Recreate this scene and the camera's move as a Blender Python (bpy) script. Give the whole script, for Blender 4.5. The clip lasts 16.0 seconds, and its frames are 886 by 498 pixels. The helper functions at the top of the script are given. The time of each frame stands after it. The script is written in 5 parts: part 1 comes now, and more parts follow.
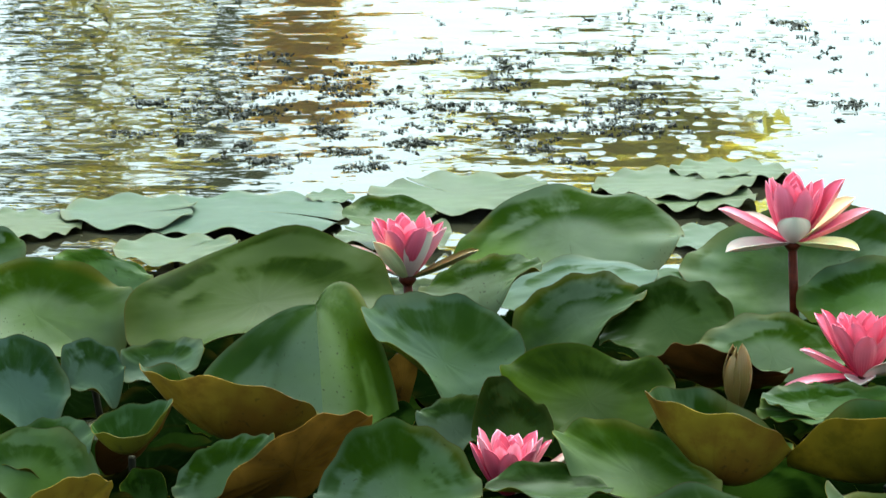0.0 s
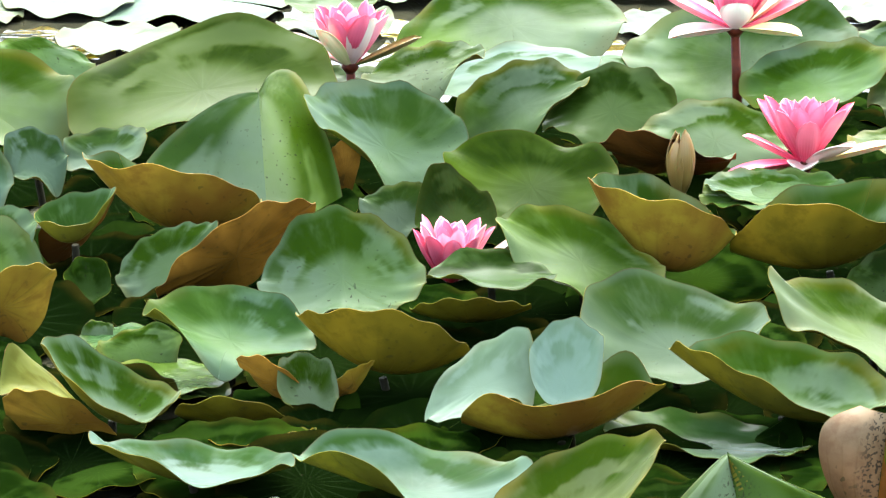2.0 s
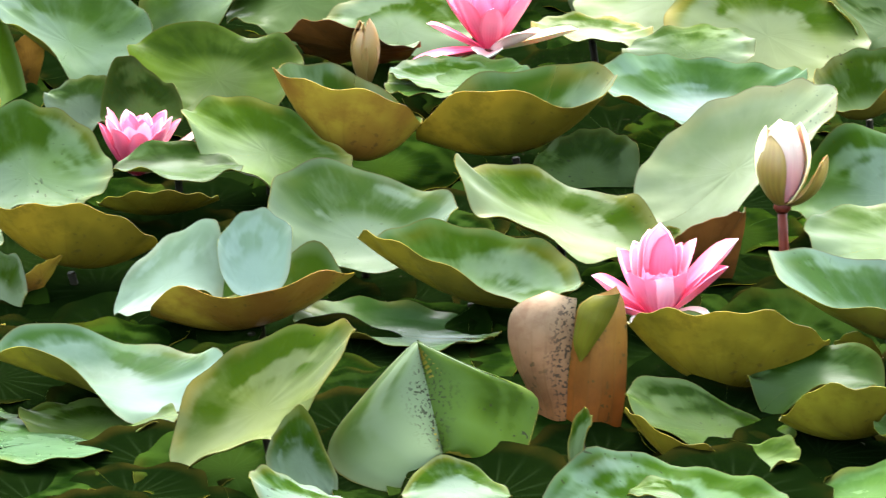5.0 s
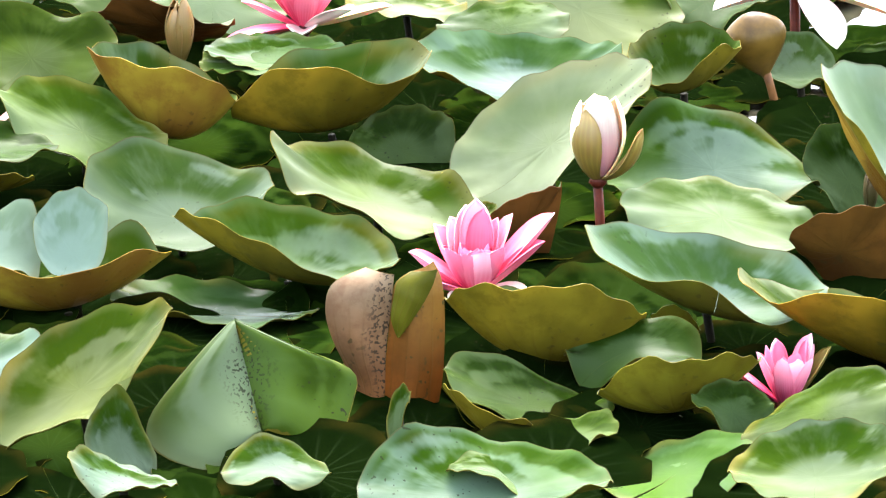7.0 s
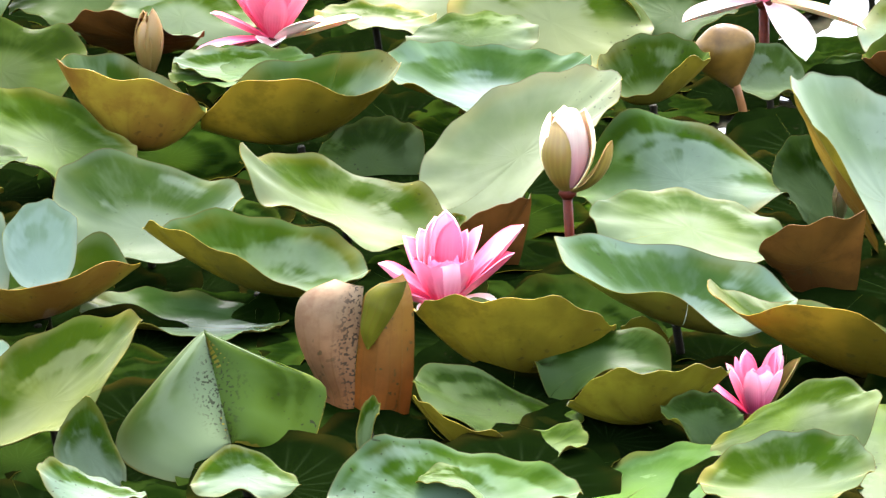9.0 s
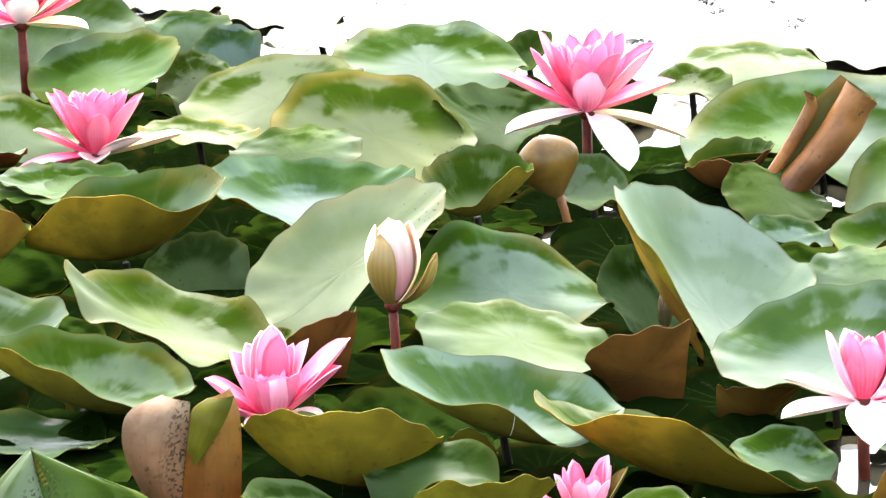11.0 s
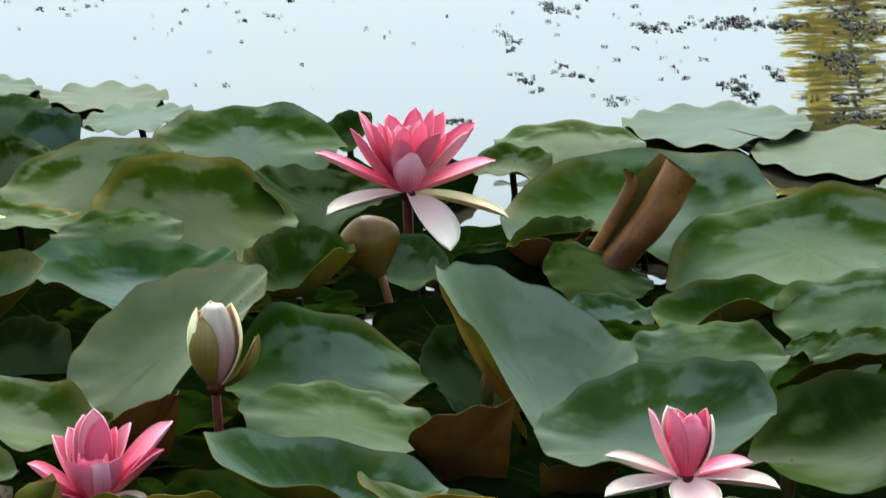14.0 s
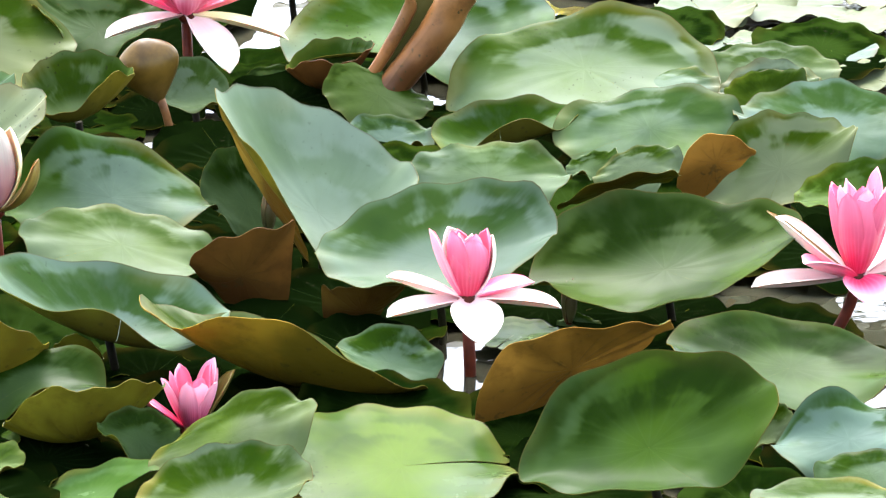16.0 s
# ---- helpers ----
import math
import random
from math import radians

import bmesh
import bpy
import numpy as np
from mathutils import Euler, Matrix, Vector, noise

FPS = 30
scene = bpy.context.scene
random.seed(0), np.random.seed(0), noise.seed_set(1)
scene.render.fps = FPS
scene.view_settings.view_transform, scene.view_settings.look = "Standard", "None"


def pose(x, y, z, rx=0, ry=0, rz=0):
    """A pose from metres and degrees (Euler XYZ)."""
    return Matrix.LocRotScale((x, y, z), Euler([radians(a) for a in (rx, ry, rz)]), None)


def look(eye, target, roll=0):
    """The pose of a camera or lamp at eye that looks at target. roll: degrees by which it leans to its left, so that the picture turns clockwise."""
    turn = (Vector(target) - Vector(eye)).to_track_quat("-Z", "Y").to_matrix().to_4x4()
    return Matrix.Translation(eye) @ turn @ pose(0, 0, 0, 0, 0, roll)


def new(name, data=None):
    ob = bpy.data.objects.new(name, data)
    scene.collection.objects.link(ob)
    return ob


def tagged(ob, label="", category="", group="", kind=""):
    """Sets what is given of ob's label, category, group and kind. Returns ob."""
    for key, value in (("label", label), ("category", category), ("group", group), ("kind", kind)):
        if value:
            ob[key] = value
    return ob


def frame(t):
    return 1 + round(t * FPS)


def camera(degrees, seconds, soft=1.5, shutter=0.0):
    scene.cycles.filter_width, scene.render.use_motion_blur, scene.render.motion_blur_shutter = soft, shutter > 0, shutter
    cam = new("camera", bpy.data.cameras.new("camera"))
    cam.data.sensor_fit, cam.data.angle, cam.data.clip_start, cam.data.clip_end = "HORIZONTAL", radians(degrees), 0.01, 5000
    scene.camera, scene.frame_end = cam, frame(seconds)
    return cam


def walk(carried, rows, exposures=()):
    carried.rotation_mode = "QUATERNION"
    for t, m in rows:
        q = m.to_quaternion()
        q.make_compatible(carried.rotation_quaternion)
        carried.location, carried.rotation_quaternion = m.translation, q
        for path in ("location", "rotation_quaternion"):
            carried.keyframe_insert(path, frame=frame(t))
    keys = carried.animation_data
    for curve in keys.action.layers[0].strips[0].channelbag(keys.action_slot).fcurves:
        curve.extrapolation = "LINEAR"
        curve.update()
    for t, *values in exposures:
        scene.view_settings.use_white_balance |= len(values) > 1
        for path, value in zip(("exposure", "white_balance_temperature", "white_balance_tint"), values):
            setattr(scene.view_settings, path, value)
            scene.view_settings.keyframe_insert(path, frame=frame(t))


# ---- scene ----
# ---- camera: it stands at the pond's edge and turns with a long lens ----
EYE = (0.0, 0.0, 1.15)
cam = camera(10.0, 16.0, soft=1.2, shutter=0.3)
ROWS = [
    (0, -0.000, -14.200, -0.00), (0.5, -0.136, -14.929, -0.19), (1, -0.396, -15.491, -0.16),
    (1.5, -0.505, -15.947, -0.06), (2, -0.667, -16.609, -0.04), (2.5, -0.721, -16.701, -0.07),
    (3, -0.946, -16.779, 0.13), (3.5, -1.675, -17.410, 0.07), (4, -2.351, -17.861, 0.07),
    (4.5, -3.531, -17.733, 0.10), (5, -4.368, -17.851, 0.00), (5.2, -4.735, -17.901, 0.06),
    (7.3, -6.582, -18.128, 0.05), (7.5, -6.382, -18.135, 0.01), (8, -6.299, -18.133, -0.05),
    (8.2, -6.311, -18.133, -0.03), (10.3, -8.471, -17.244, 0.01), (10.5, -8.618, -17.097, -0.09),
    (11, -8.975, -16.697, -0.00), (11.5, -9.600, -16.141, -0.10), (12, -10.482, -15.594, -0.08),
    (12.5, -10.885, -15.095, -0.08), (13, -10.938, -14.942, -0.03), (13.5, -10.969, -14.960, 0.05),
    (14, -11.075, -15.782, -0.01), (14.5, -12.282, -16.357, 0.04), (15, -13.098, -16.991, 0.13),
    (15.5, -13.560, -17.419, 0.18), (16, -13.674, -17.795, 0.24),
]
EXPOSURES = [(0, 2.33, 5880, -12), (1, 2.97, 5950, -12), (2, 3.66, 6050, 4), (3, 3.91, 6050, 8), (6, 3.96, 6150, 12), (11, 3.86, 6250, 18), (11.7, 3.28, 6100, 9), (12.4, 2.4, 6000, 0), (13.2, 2.11, 5950, 3), (14.2, 1.93, 5930, 0), (15.2, 2.86, 6050, 10), (16, 3.41, 6050, 13)]
walk(cam, [(t, pose(*EYE, 90 + pitch, 0, yaw) @ pose(0, 0, 0, 0, 0, roll)) for t, yaw, pitch, roll in ROWS], EXPOSURES)

# ---- light: bright overcast sky, broad soft sun ----
world = bpy.data.worlds.new("overcast_sky")
scene.world = world
world.use_nodes = True
wn, wl = world.node_tree.nodes, world.node_tree.links
wn.clear()
sky = wn.new("ShaderNodeTexSky")
sky.sky_type = "NISHITA"
sky.sun_disc = False
SUN_ELEV, SUN_AZ = radians(61), radians(10)
sky.sun_elevation, sky.sun_rotation = SUN_ELEV, SUN_AZ
sky.air_density, sky.dust_density, sky.ozone_density = 1.0, 4.5, 1.0
wbg = wn.new("ShaderNodeBackground")
wbg.inputs["Strength"].default_value = 0.13
wout = wn.new("ShaderNodeOutputWorld")
haze = wn.new("ShaderNodeHueSaturation")
haze.inputs["Saturation"].default_value = 0.55
haze.inputs["Hue"].default_value = 0.475
wl.new(sky.outputs[0], haze.inputs["Color"])
wl.new(haze.outputs[0], wbg.inputs[0])
wl.new(wbg.outputs[0], wout.inputs[0])
sun = new("sun", bpy.data.lights.new("sun", "SUN"))
sun.data.energy, sun.data.angle, sun.data.color = 0.5, radians(50), (1.0, 0.95, 0.87)
sun_dir = Vector((math.sin(SUN_AZ) * math.cos(SUN_ELEV), math.cos(SUN_AZ) * math.cos(SUN_ELEV), math.sin(SUN_ELEV)))
sun.matrix_world = look(sun_dir * 30, (0, 0, 0))


# ---- materials ----
class Nodes:
    """Short forms for building a node material."""

    def __init__(self, name):
        self.mat = bpy.data.materials.new(name)
        self.mat.use_nodes = True
        self.t = self.mat.node_tree
        self.bsdf = self.t.nodes["Principled BSDF"]

    def node(self, kind, **inputs):
        n = self.t.nodes.new(kind)
        for k, v in inputs.items():
            self.put(n.inputs[k.replace("_", " ")], v)
        return n

    def put(self, socket, v):
        if isinstance(v, bpy.types.NodeSocket):
            self.t.links.new(v, socket)
        else:
            socket.default_value = v

    def set(self, **inputs):
        for k, v in inputs.items():
            self.put(self.bsdf.inputs[k.replace("_", " ")], v)

    def noise(self, scale, detail=4.0, rough=0.55, vec=None, dist=0.0):
        n = self.node("ShaderNodeTexNoise", Scale=scale, Detail=detail, Roughness=rough, Distortion=dist)
        self.t.links.new(vec or self.coords(), n.inputs["Vector"])
        return n.outputs[0]

    def coords(self, which="Object"):
        return self.node("ShaderNodeTexCoord").outputs[which]

    def math(self, op, a, b=0.0, c=0.0):
        n = self.t.nodes.new("ShaderNodeMath")
        n.operation = op
        for s, v in zip(n.inputs, (a, b, c)):
            self.put(s, v)
        return n.outputs[0]

    def span(self, v, lo, hi, a=0.0, b=1.0):
        n = self.t.nodes.new("ShaderNodeMapRange")
        n.interpolation_type = "SMOOTHSTEP"
        for s, x in zip(n.inputs, (v, lo, hi, a, b)):
            self.put(s, x)
        return n.outputs[0]

    def mix(self, fac, a, b, how="MIX"):
        n = self.t.nodes.new("ShaderNodeMix")
        n.data_type, n.blend_type = "RGBA", how
        self.put(n.inputs[0], fac)
        for s, v in ((n.inputs[6], a), (n.inputs[7], b)):
            self.put(s, v if isinstance(v, bpy.types.NodeSocket) else (*v, 1.0))
        return n.outputs[2]

    def bump(self, height, strength, distance=0.001, normal=None):
        n = self.node("ShaderNodeBump", Height=height, Strength=strength, Distance=distance)
        if normal:
            self.t.links.new(normal, n.inputs["Normal"])
        return n.outputs[0]

    def rand(self):
        return self.node("ShaderNodeObjectInfo").outputs["Random"]

    def uv(self):
        n = self.node("ShaderNodeSeparateXYZ", Vector=self.coords("UV"))
        return n.outputs[0], n.outputs[1]


def blade_material(name, lush, deep, sheen_tone, blush, blush_amount=0.2, sheen_gloss=0.032, dark_gloss=0.01, rough=0.28, spots=0.7, dark_amount=1.0, sheen_from=0.42, islands=False, crumbs=0.0):
    """The upper face of a lily leaf: olive to deep green, sky sheen painted in as soft pale patches, dark reflections
    painted as streaks that fan towards the far margin, radial veins, small dark specks and a tinted rim."""
    m = Nodes(name)
    u, r = m.uv()
    shift = m.node("ShaderNodeVectorMath", Vector=m.coords())
    shift.operation = "ADD"
    m.t.links.new(m.node("ShaderNodeCombineXYZ", X=m.math("MULTIPLY", m.rand(), 9.0), Y=m.math("MULTIPLY", m.rand(), 31.0)).outputs[0], shift.inputs[1])
    place = shift.outputs[0]
    fan = m.node("ShaderNodeCombineXYZ", X=m.math("MULTIPLY", u, 19.0), Y=m.math("MULTIPLY", r, 1.8), Z=m.math("MULTIPLY", m.rand(), 23.0)).outputs[0]
    rays = m.noise(1.0, 3.0, 0.6, fan)
    patch = m.node("ShaderNodeCombineXYZ", X=m.math("MULTIPLY", u, 4.0), Y=m.math("MULTIPLY", r, 2.2), Z=m.math("MULTIPLY", m.rand(), 57.0)).outputs[0]
    fine = m.noise(75.0, 5.0, 0.6, place)
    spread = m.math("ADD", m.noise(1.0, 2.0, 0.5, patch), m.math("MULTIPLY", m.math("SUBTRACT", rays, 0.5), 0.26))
    # dark reflections of the surroundings, painted as streaked fans near the margin
    dark_reflection = m.math("MULTIPLY", m.math("MULTIPLY", m.span(spread, 0.37, 0.49), m.span(r, 0.26, 0.55)), m.span(r, 1.0, 0.9, 0.5, 1.0))
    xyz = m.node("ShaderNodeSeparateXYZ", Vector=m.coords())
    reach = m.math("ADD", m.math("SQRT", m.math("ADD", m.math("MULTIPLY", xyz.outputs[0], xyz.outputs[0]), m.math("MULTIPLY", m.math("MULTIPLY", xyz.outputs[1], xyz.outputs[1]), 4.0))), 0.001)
    # keeps these painted reflections mostly to the half away from the camera
    dark_reflection = m.math("MULTIPLY", dark_reflection, m.span(m.math("DIVIDE", m.math("MULTIPLY", xyz.outputs[1], 2.0), reach), -0.25, 0.55, 0.12, 1.0))
    dark_reflection = m.math("MULTIPLY", dark_reflection, m.span(m.math("ADD", rays, m.math("MULTIPLY", m.math("SUBTRACT", fine, 0.5), 0.25)), 0.3, 0.55, 0.74 * dark_amount, dark_amount))
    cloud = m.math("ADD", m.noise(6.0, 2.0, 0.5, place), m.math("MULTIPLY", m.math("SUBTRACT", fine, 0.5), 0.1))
    # pale sky sheen, painted into the colour between the dark fans
    sheen_area = m.math("MULTIPLY", m.span(cloud, sheen_from - 0.16, sheen_from + 0.2), m.math("SUBTRACT", 1.0, dark_reflection))
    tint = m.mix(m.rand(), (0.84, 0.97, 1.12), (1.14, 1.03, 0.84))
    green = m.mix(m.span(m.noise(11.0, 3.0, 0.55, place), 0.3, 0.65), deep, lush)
    green = m.mix(m.math("MULTIPLY", dark_reflection, 0.84), green, deep)
    col = m.mix(1.0, m.mix(m.math("MULTIPLY", sheen_area, 0.8), green, sheen_tone), tint, "MULTIPLY")
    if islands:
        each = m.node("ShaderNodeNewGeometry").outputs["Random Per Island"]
        # shade under the raised leaves, put into most low leaves as near-black
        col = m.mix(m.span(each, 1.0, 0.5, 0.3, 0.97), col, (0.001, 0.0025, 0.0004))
    vein = m.math("POWER", m.math("ABSOLUTE", m.math("COSINE", m.math("MULTIPLY", u, math.pi * 19))), 26.0)
    veinfac = m.math("MULTIPLY", vein, m.span(r, 0.95, 0.2))
    col = m.mix(m.math("MULTIPLY", veinfac, 0.025), col, (0.1, 0.16, 0.06))
    edge = m.math("MULTIPLY", m.span(r, 0.78, 1.0), m.span(m.noise(16.0, 2.0, 0.5, place), 0.44, 0.62))
    col = m.mix(m.math("MULTIPLY", edge, blush_amount), col, blush)
    col = m.mix(m.span(r, 0.985, 0.997, 0.0, 0.0 if islands else 0.5), col, (0.05, 0.035, 0.008))
    specks = m.math("MULTIPLY", m.span(m.noise(380.0, 0.0, 0.5, place), 0.76, 0.79), m.span(m.noise(9.0, 2.0, 0.5, place), 0.54, 0.64))
    if crumbs:
        litter = m.math("MULTIPLY", m.span(m.noise(420.0, 1.0, 0.5, place), 0.58, 0.62), m.span(m.math("ADD", r, m.math("MULTIPLY", m.noise(40.0, 2.0, 0.5, place), 0.3)), 0.5, 0.18))
        specks = m.math("MAXIMUM", specks, m.math("MULTIPLY", litter, crumbs))
    col = m.mix(m.math("MULTIPLY", specks, spots), col, (0.012, 0.012, 0.006))
    folds = m.node("ShaderNodeCombineXYZ", X=m.math("MULTIPLY", u, 9.0), Y=m.math("MULTIPLY", r, 2.0), Z=m.math("MULTIPLY", m.rand(), 40.0)).outputs[0]
    n1 = m.bump(m.noise(16.0, 2.0, 0.5, place), 0.4, 0.005)
    n1 = m.bump(m.math("MULTIPLY", m.noise(1.0, 1.5, 0.5, folds), m.span(r, 0.25, 0.95)), 0.6, 0.006, n1)
    n2 = m.bump(m.math("ADD", m.math("MULTIPLY", veinfac, 0.12), m.math("MULTIPLY", fine, 0.5)), 0.15, 0.001, n1)
    rr = m.math("ADD", m.math("MULTIPLY", sheen_area, 0.08), m.math("ADD", m.math("MULTIPLY", fine, 0.1), rough - 0.05))
    m.set(Base_Color=col, Roughness=rr, Normal=n2, Specular_IOR_Level=m.span(sheen_area, 0.0, 1.0, dark_gloss, sheen_gloss))
    return m.mat


def underside_material(name, base, dark, other, rough=0.45, tip=None, speckled=0.55, gloss=0.05, crumbs=0.0):
    """The dull lower face: brown to olive from leaf to leaf, with branching veins, blotches and freckles."""
    m = Nodes(name)
    u, r = m.uv()
    hue = m.math("ADD", m.math("MULTIPLY", m.rand(), 0.5), m.math("MULTIPLY", m.noise(9.0, 2.0), 0.9))
    col = m.mix(m.span(hue, 0.5, 0.9), base, other)
    col = m.mix(m.math("MULTIPLY", m.span(m.noise(9.0, 3.0), 0.36, 0.6), 0.95), col, dark)
    if tip:
        col = m.mix(m.span(m.math("ADD", r, m.math("MULTIPLY", m.noise(30.0, 3.0), 0.4)), 0.5, 1.15), col, tip)
    wob = m.math("MULTIPLY", m.noise(16.0, 2.0), 0.07)
    vein = m.math("POWER", m.math("ABSOLUTE", m.math("COSINE", m.math("MULTIPLY", m.math("ADD", u, wob), math.pi * 15))), 26.0)
    vein = m.math("MULTIPLY", vein, m.span(r, 1.0, 0.2))
    col = m.mix(m.math("MULTIPLY", vein, 0.3), col, (0.07, 0.035, 0.006))
    col = m.mix(m.math("MULTIPLY", m.span(m.noise(45.0, 5.0, 0.65), 0.42, 0.68), 0.6), col, dark)
    freckle = m.math("MULTIPLY", m.span(m.noise(170.0, 1.5), 0.64, 0.7), m.span(m.noise(14.0, 2.0), 0.42, 0.6))
    col = m.mix(m.math("MULTIPLY", freckle, speckled), col, (0.03, 0.025, 0.008))
    if crumbs:
        litter = m.math("MULTIPLY", m.span(m.noise(420.0, 1.0), 0.55, 0.6), m.span(m.math("ADD", u, m.math("MULTIPLY", m.noise(30.0, 2.0), 0.1)), 0.4, 0.5))
        col = m.mix(m.math("MULTIPLY", litter, crumbs), col, (0.02, 0.014, 0.008))
    n1 = m.bump(m.noise(26.0, 3.0), 0.5, 0.004)
    m.set(Base_Color=col, Roughness=rough, Normal=m.bump(vein, 0.3, 0.0008, n1), Specular_IOR_Level=gloss)
    return m.mat


# third colour of each row: the painted sky sheen, palest for s and w
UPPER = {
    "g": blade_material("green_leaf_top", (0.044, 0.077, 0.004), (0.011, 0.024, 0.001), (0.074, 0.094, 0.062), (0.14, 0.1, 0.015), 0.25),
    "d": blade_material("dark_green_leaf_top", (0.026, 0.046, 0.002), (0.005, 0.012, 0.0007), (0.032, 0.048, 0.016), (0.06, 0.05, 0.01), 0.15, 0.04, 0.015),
    # low leaves: tones darkened to paint the shade between raised leaves
    "l": blade_material("shaded_low_leaf_top", (0.014, 0.027, 0.0012), (0.002, 0.006, 0.0005), (0.016, 0.03, 0.004), (0.03, 0.02, 0.003), 0.2, 0.0, 0.0, 0.5, islands=True),
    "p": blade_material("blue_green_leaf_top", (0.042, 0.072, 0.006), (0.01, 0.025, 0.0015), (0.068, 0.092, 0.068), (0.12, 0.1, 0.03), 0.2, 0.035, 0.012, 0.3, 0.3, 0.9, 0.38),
    # s and w: extra pale colour stands in for sky sheen on steep leaves
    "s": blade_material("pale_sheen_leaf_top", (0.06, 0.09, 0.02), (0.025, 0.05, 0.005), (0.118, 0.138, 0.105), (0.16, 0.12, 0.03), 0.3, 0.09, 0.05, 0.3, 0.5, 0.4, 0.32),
    "w": blade_material("sky_sheen_leaf_top", (0.08, 0.12, 0.035), (0.03, 0.06, 0.01), (0.15, 0.182, 0.135), (0.2, 0.16, 0.07), 0.25, 0.1, 0.06, 0.34, 0.2, 0.4, 0.3),
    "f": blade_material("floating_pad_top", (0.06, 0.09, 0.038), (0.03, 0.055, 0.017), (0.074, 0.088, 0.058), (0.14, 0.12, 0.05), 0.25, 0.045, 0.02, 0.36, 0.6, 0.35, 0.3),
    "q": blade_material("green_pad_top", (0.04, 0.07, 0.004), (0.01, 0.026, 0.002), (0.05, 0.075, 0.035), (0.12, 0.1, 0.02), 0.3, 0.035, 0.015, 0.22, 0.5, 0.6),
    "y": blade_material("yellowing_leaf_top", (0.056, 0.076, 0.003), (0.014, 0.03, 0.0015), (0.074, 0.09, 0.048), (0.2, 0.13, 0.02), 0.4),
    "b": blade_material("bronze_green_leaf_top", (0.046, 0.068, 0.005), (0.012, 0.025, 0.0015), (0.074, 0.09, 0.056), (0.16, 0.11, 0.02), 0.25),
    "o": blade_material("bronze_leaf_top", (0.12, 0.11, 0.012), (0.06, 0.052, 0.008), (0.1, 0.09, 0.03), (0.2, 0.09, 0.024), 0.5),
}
LOWER = {
    "g": underside_material("olive_underside", (0.18, 0.135, 0.01), (0.06, 0.05, 0.006), (0.12, 0.13, 0.01)),
    "b": underside_material("brown_underside", (0.38, 0.175, 0.025), (0.12, 0.054, 0.008), (0.25, 0.18, 0.016)),
    "v": underside_material("olive_green_underside", (0.24, 0.145, 0.01), (0.07, 0.05, 0.004), (0.14, 0.135, 0.01)),
    "k": underside_material("dark_rust_underside", (0.13, 0.05, 0.01), (0.042, 0.017, 0.004), (0.085, 0.052, 0.007)),
    "o": underside_material("rust_underside", (0.42, 0.14, 0.028), (0.2, 0.07, 0.016), (0.22, 0.19, 0.014)),
    "t": underside_material("tan_underside", (0.44, 0.24, 0.1), (0.2, 0.09, 0.04), (0.36, 0.16, 0.06)),
}
UPPER["t"] = UPPER["o"]
UPPER["v"] = UPPER["k"] = UPPER["b"]
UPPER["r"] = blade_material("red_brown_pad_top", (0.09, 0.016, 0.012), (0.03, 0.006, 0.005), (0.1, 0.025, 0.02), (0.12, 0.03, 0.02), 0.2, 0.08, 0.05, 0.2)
# two halves of one leaf: lit and shaded tones painted as separate colours
TENT_LIT = blade_material("folded_leaf_lit_half", (0.042, 0.072, 0.006), (0.01, 0.025, 0.0015), (0.06, 0.085, 0.056), (0.1, 0.09, 0.02), 0.2, 0.035, 0.012, 0.28, 0.9, 0.9, 0.36, crumbs=1.0)
TENT_SHADED = blade_material("folded_leaf_shaded_half", (0.03, 0.056, 0.003), (0.008, 0.018, 0.001), (0.024, 0.046, 0.008), (0.07, 0.08, 0.01), 0.4, 0.04, 0.015, 0.26, 0.9, 1.0, 0.44, crumbs=0.8)
for key in "pfydwqrs":
    LOWER[key] = LOWER["g"]


def plain_material(name, base, dark, scale, rough, bump=0.3, gloss=0.15):
    m = Nodes(name)
    n = m.noise(scale, 5.0)
    m.set(Base_Color=m.mix(m.span(n, 0.3, 0.7), base, dark), Roughness=rough, Normal=m.bump(n, bump, 0.001), Specular_IOR_Level=gloss)
    return m.mat


STALK = plain_material("red_brown_stalk", (0.085, 0.016, 0.007), (0.04, 0.008, 0.004), 90, 0.4, 0.3, 0.08)
PETIOLE = plain_material("olive_brown_petiole", (0.014, 0.013, 0.004), (0.007, 0.006, 0.003), 60, 0.7, 0.3, 0.05)
WEED = plain_material("dark_pondweed", (0.02, 0.022, 0.012), (0.008, 0.009, 0.006), 120, 0.6)
BARK = plain_material("dark_bark", (0.07, 0.05, 0.035), (0.03, 0.022, 0.016), 6, 0.9)
GRASS = plain_material("bank_grass", (0.1, 0.12, 0.03), (0.05, 0.07, 0.02), 1.5, 0.9)


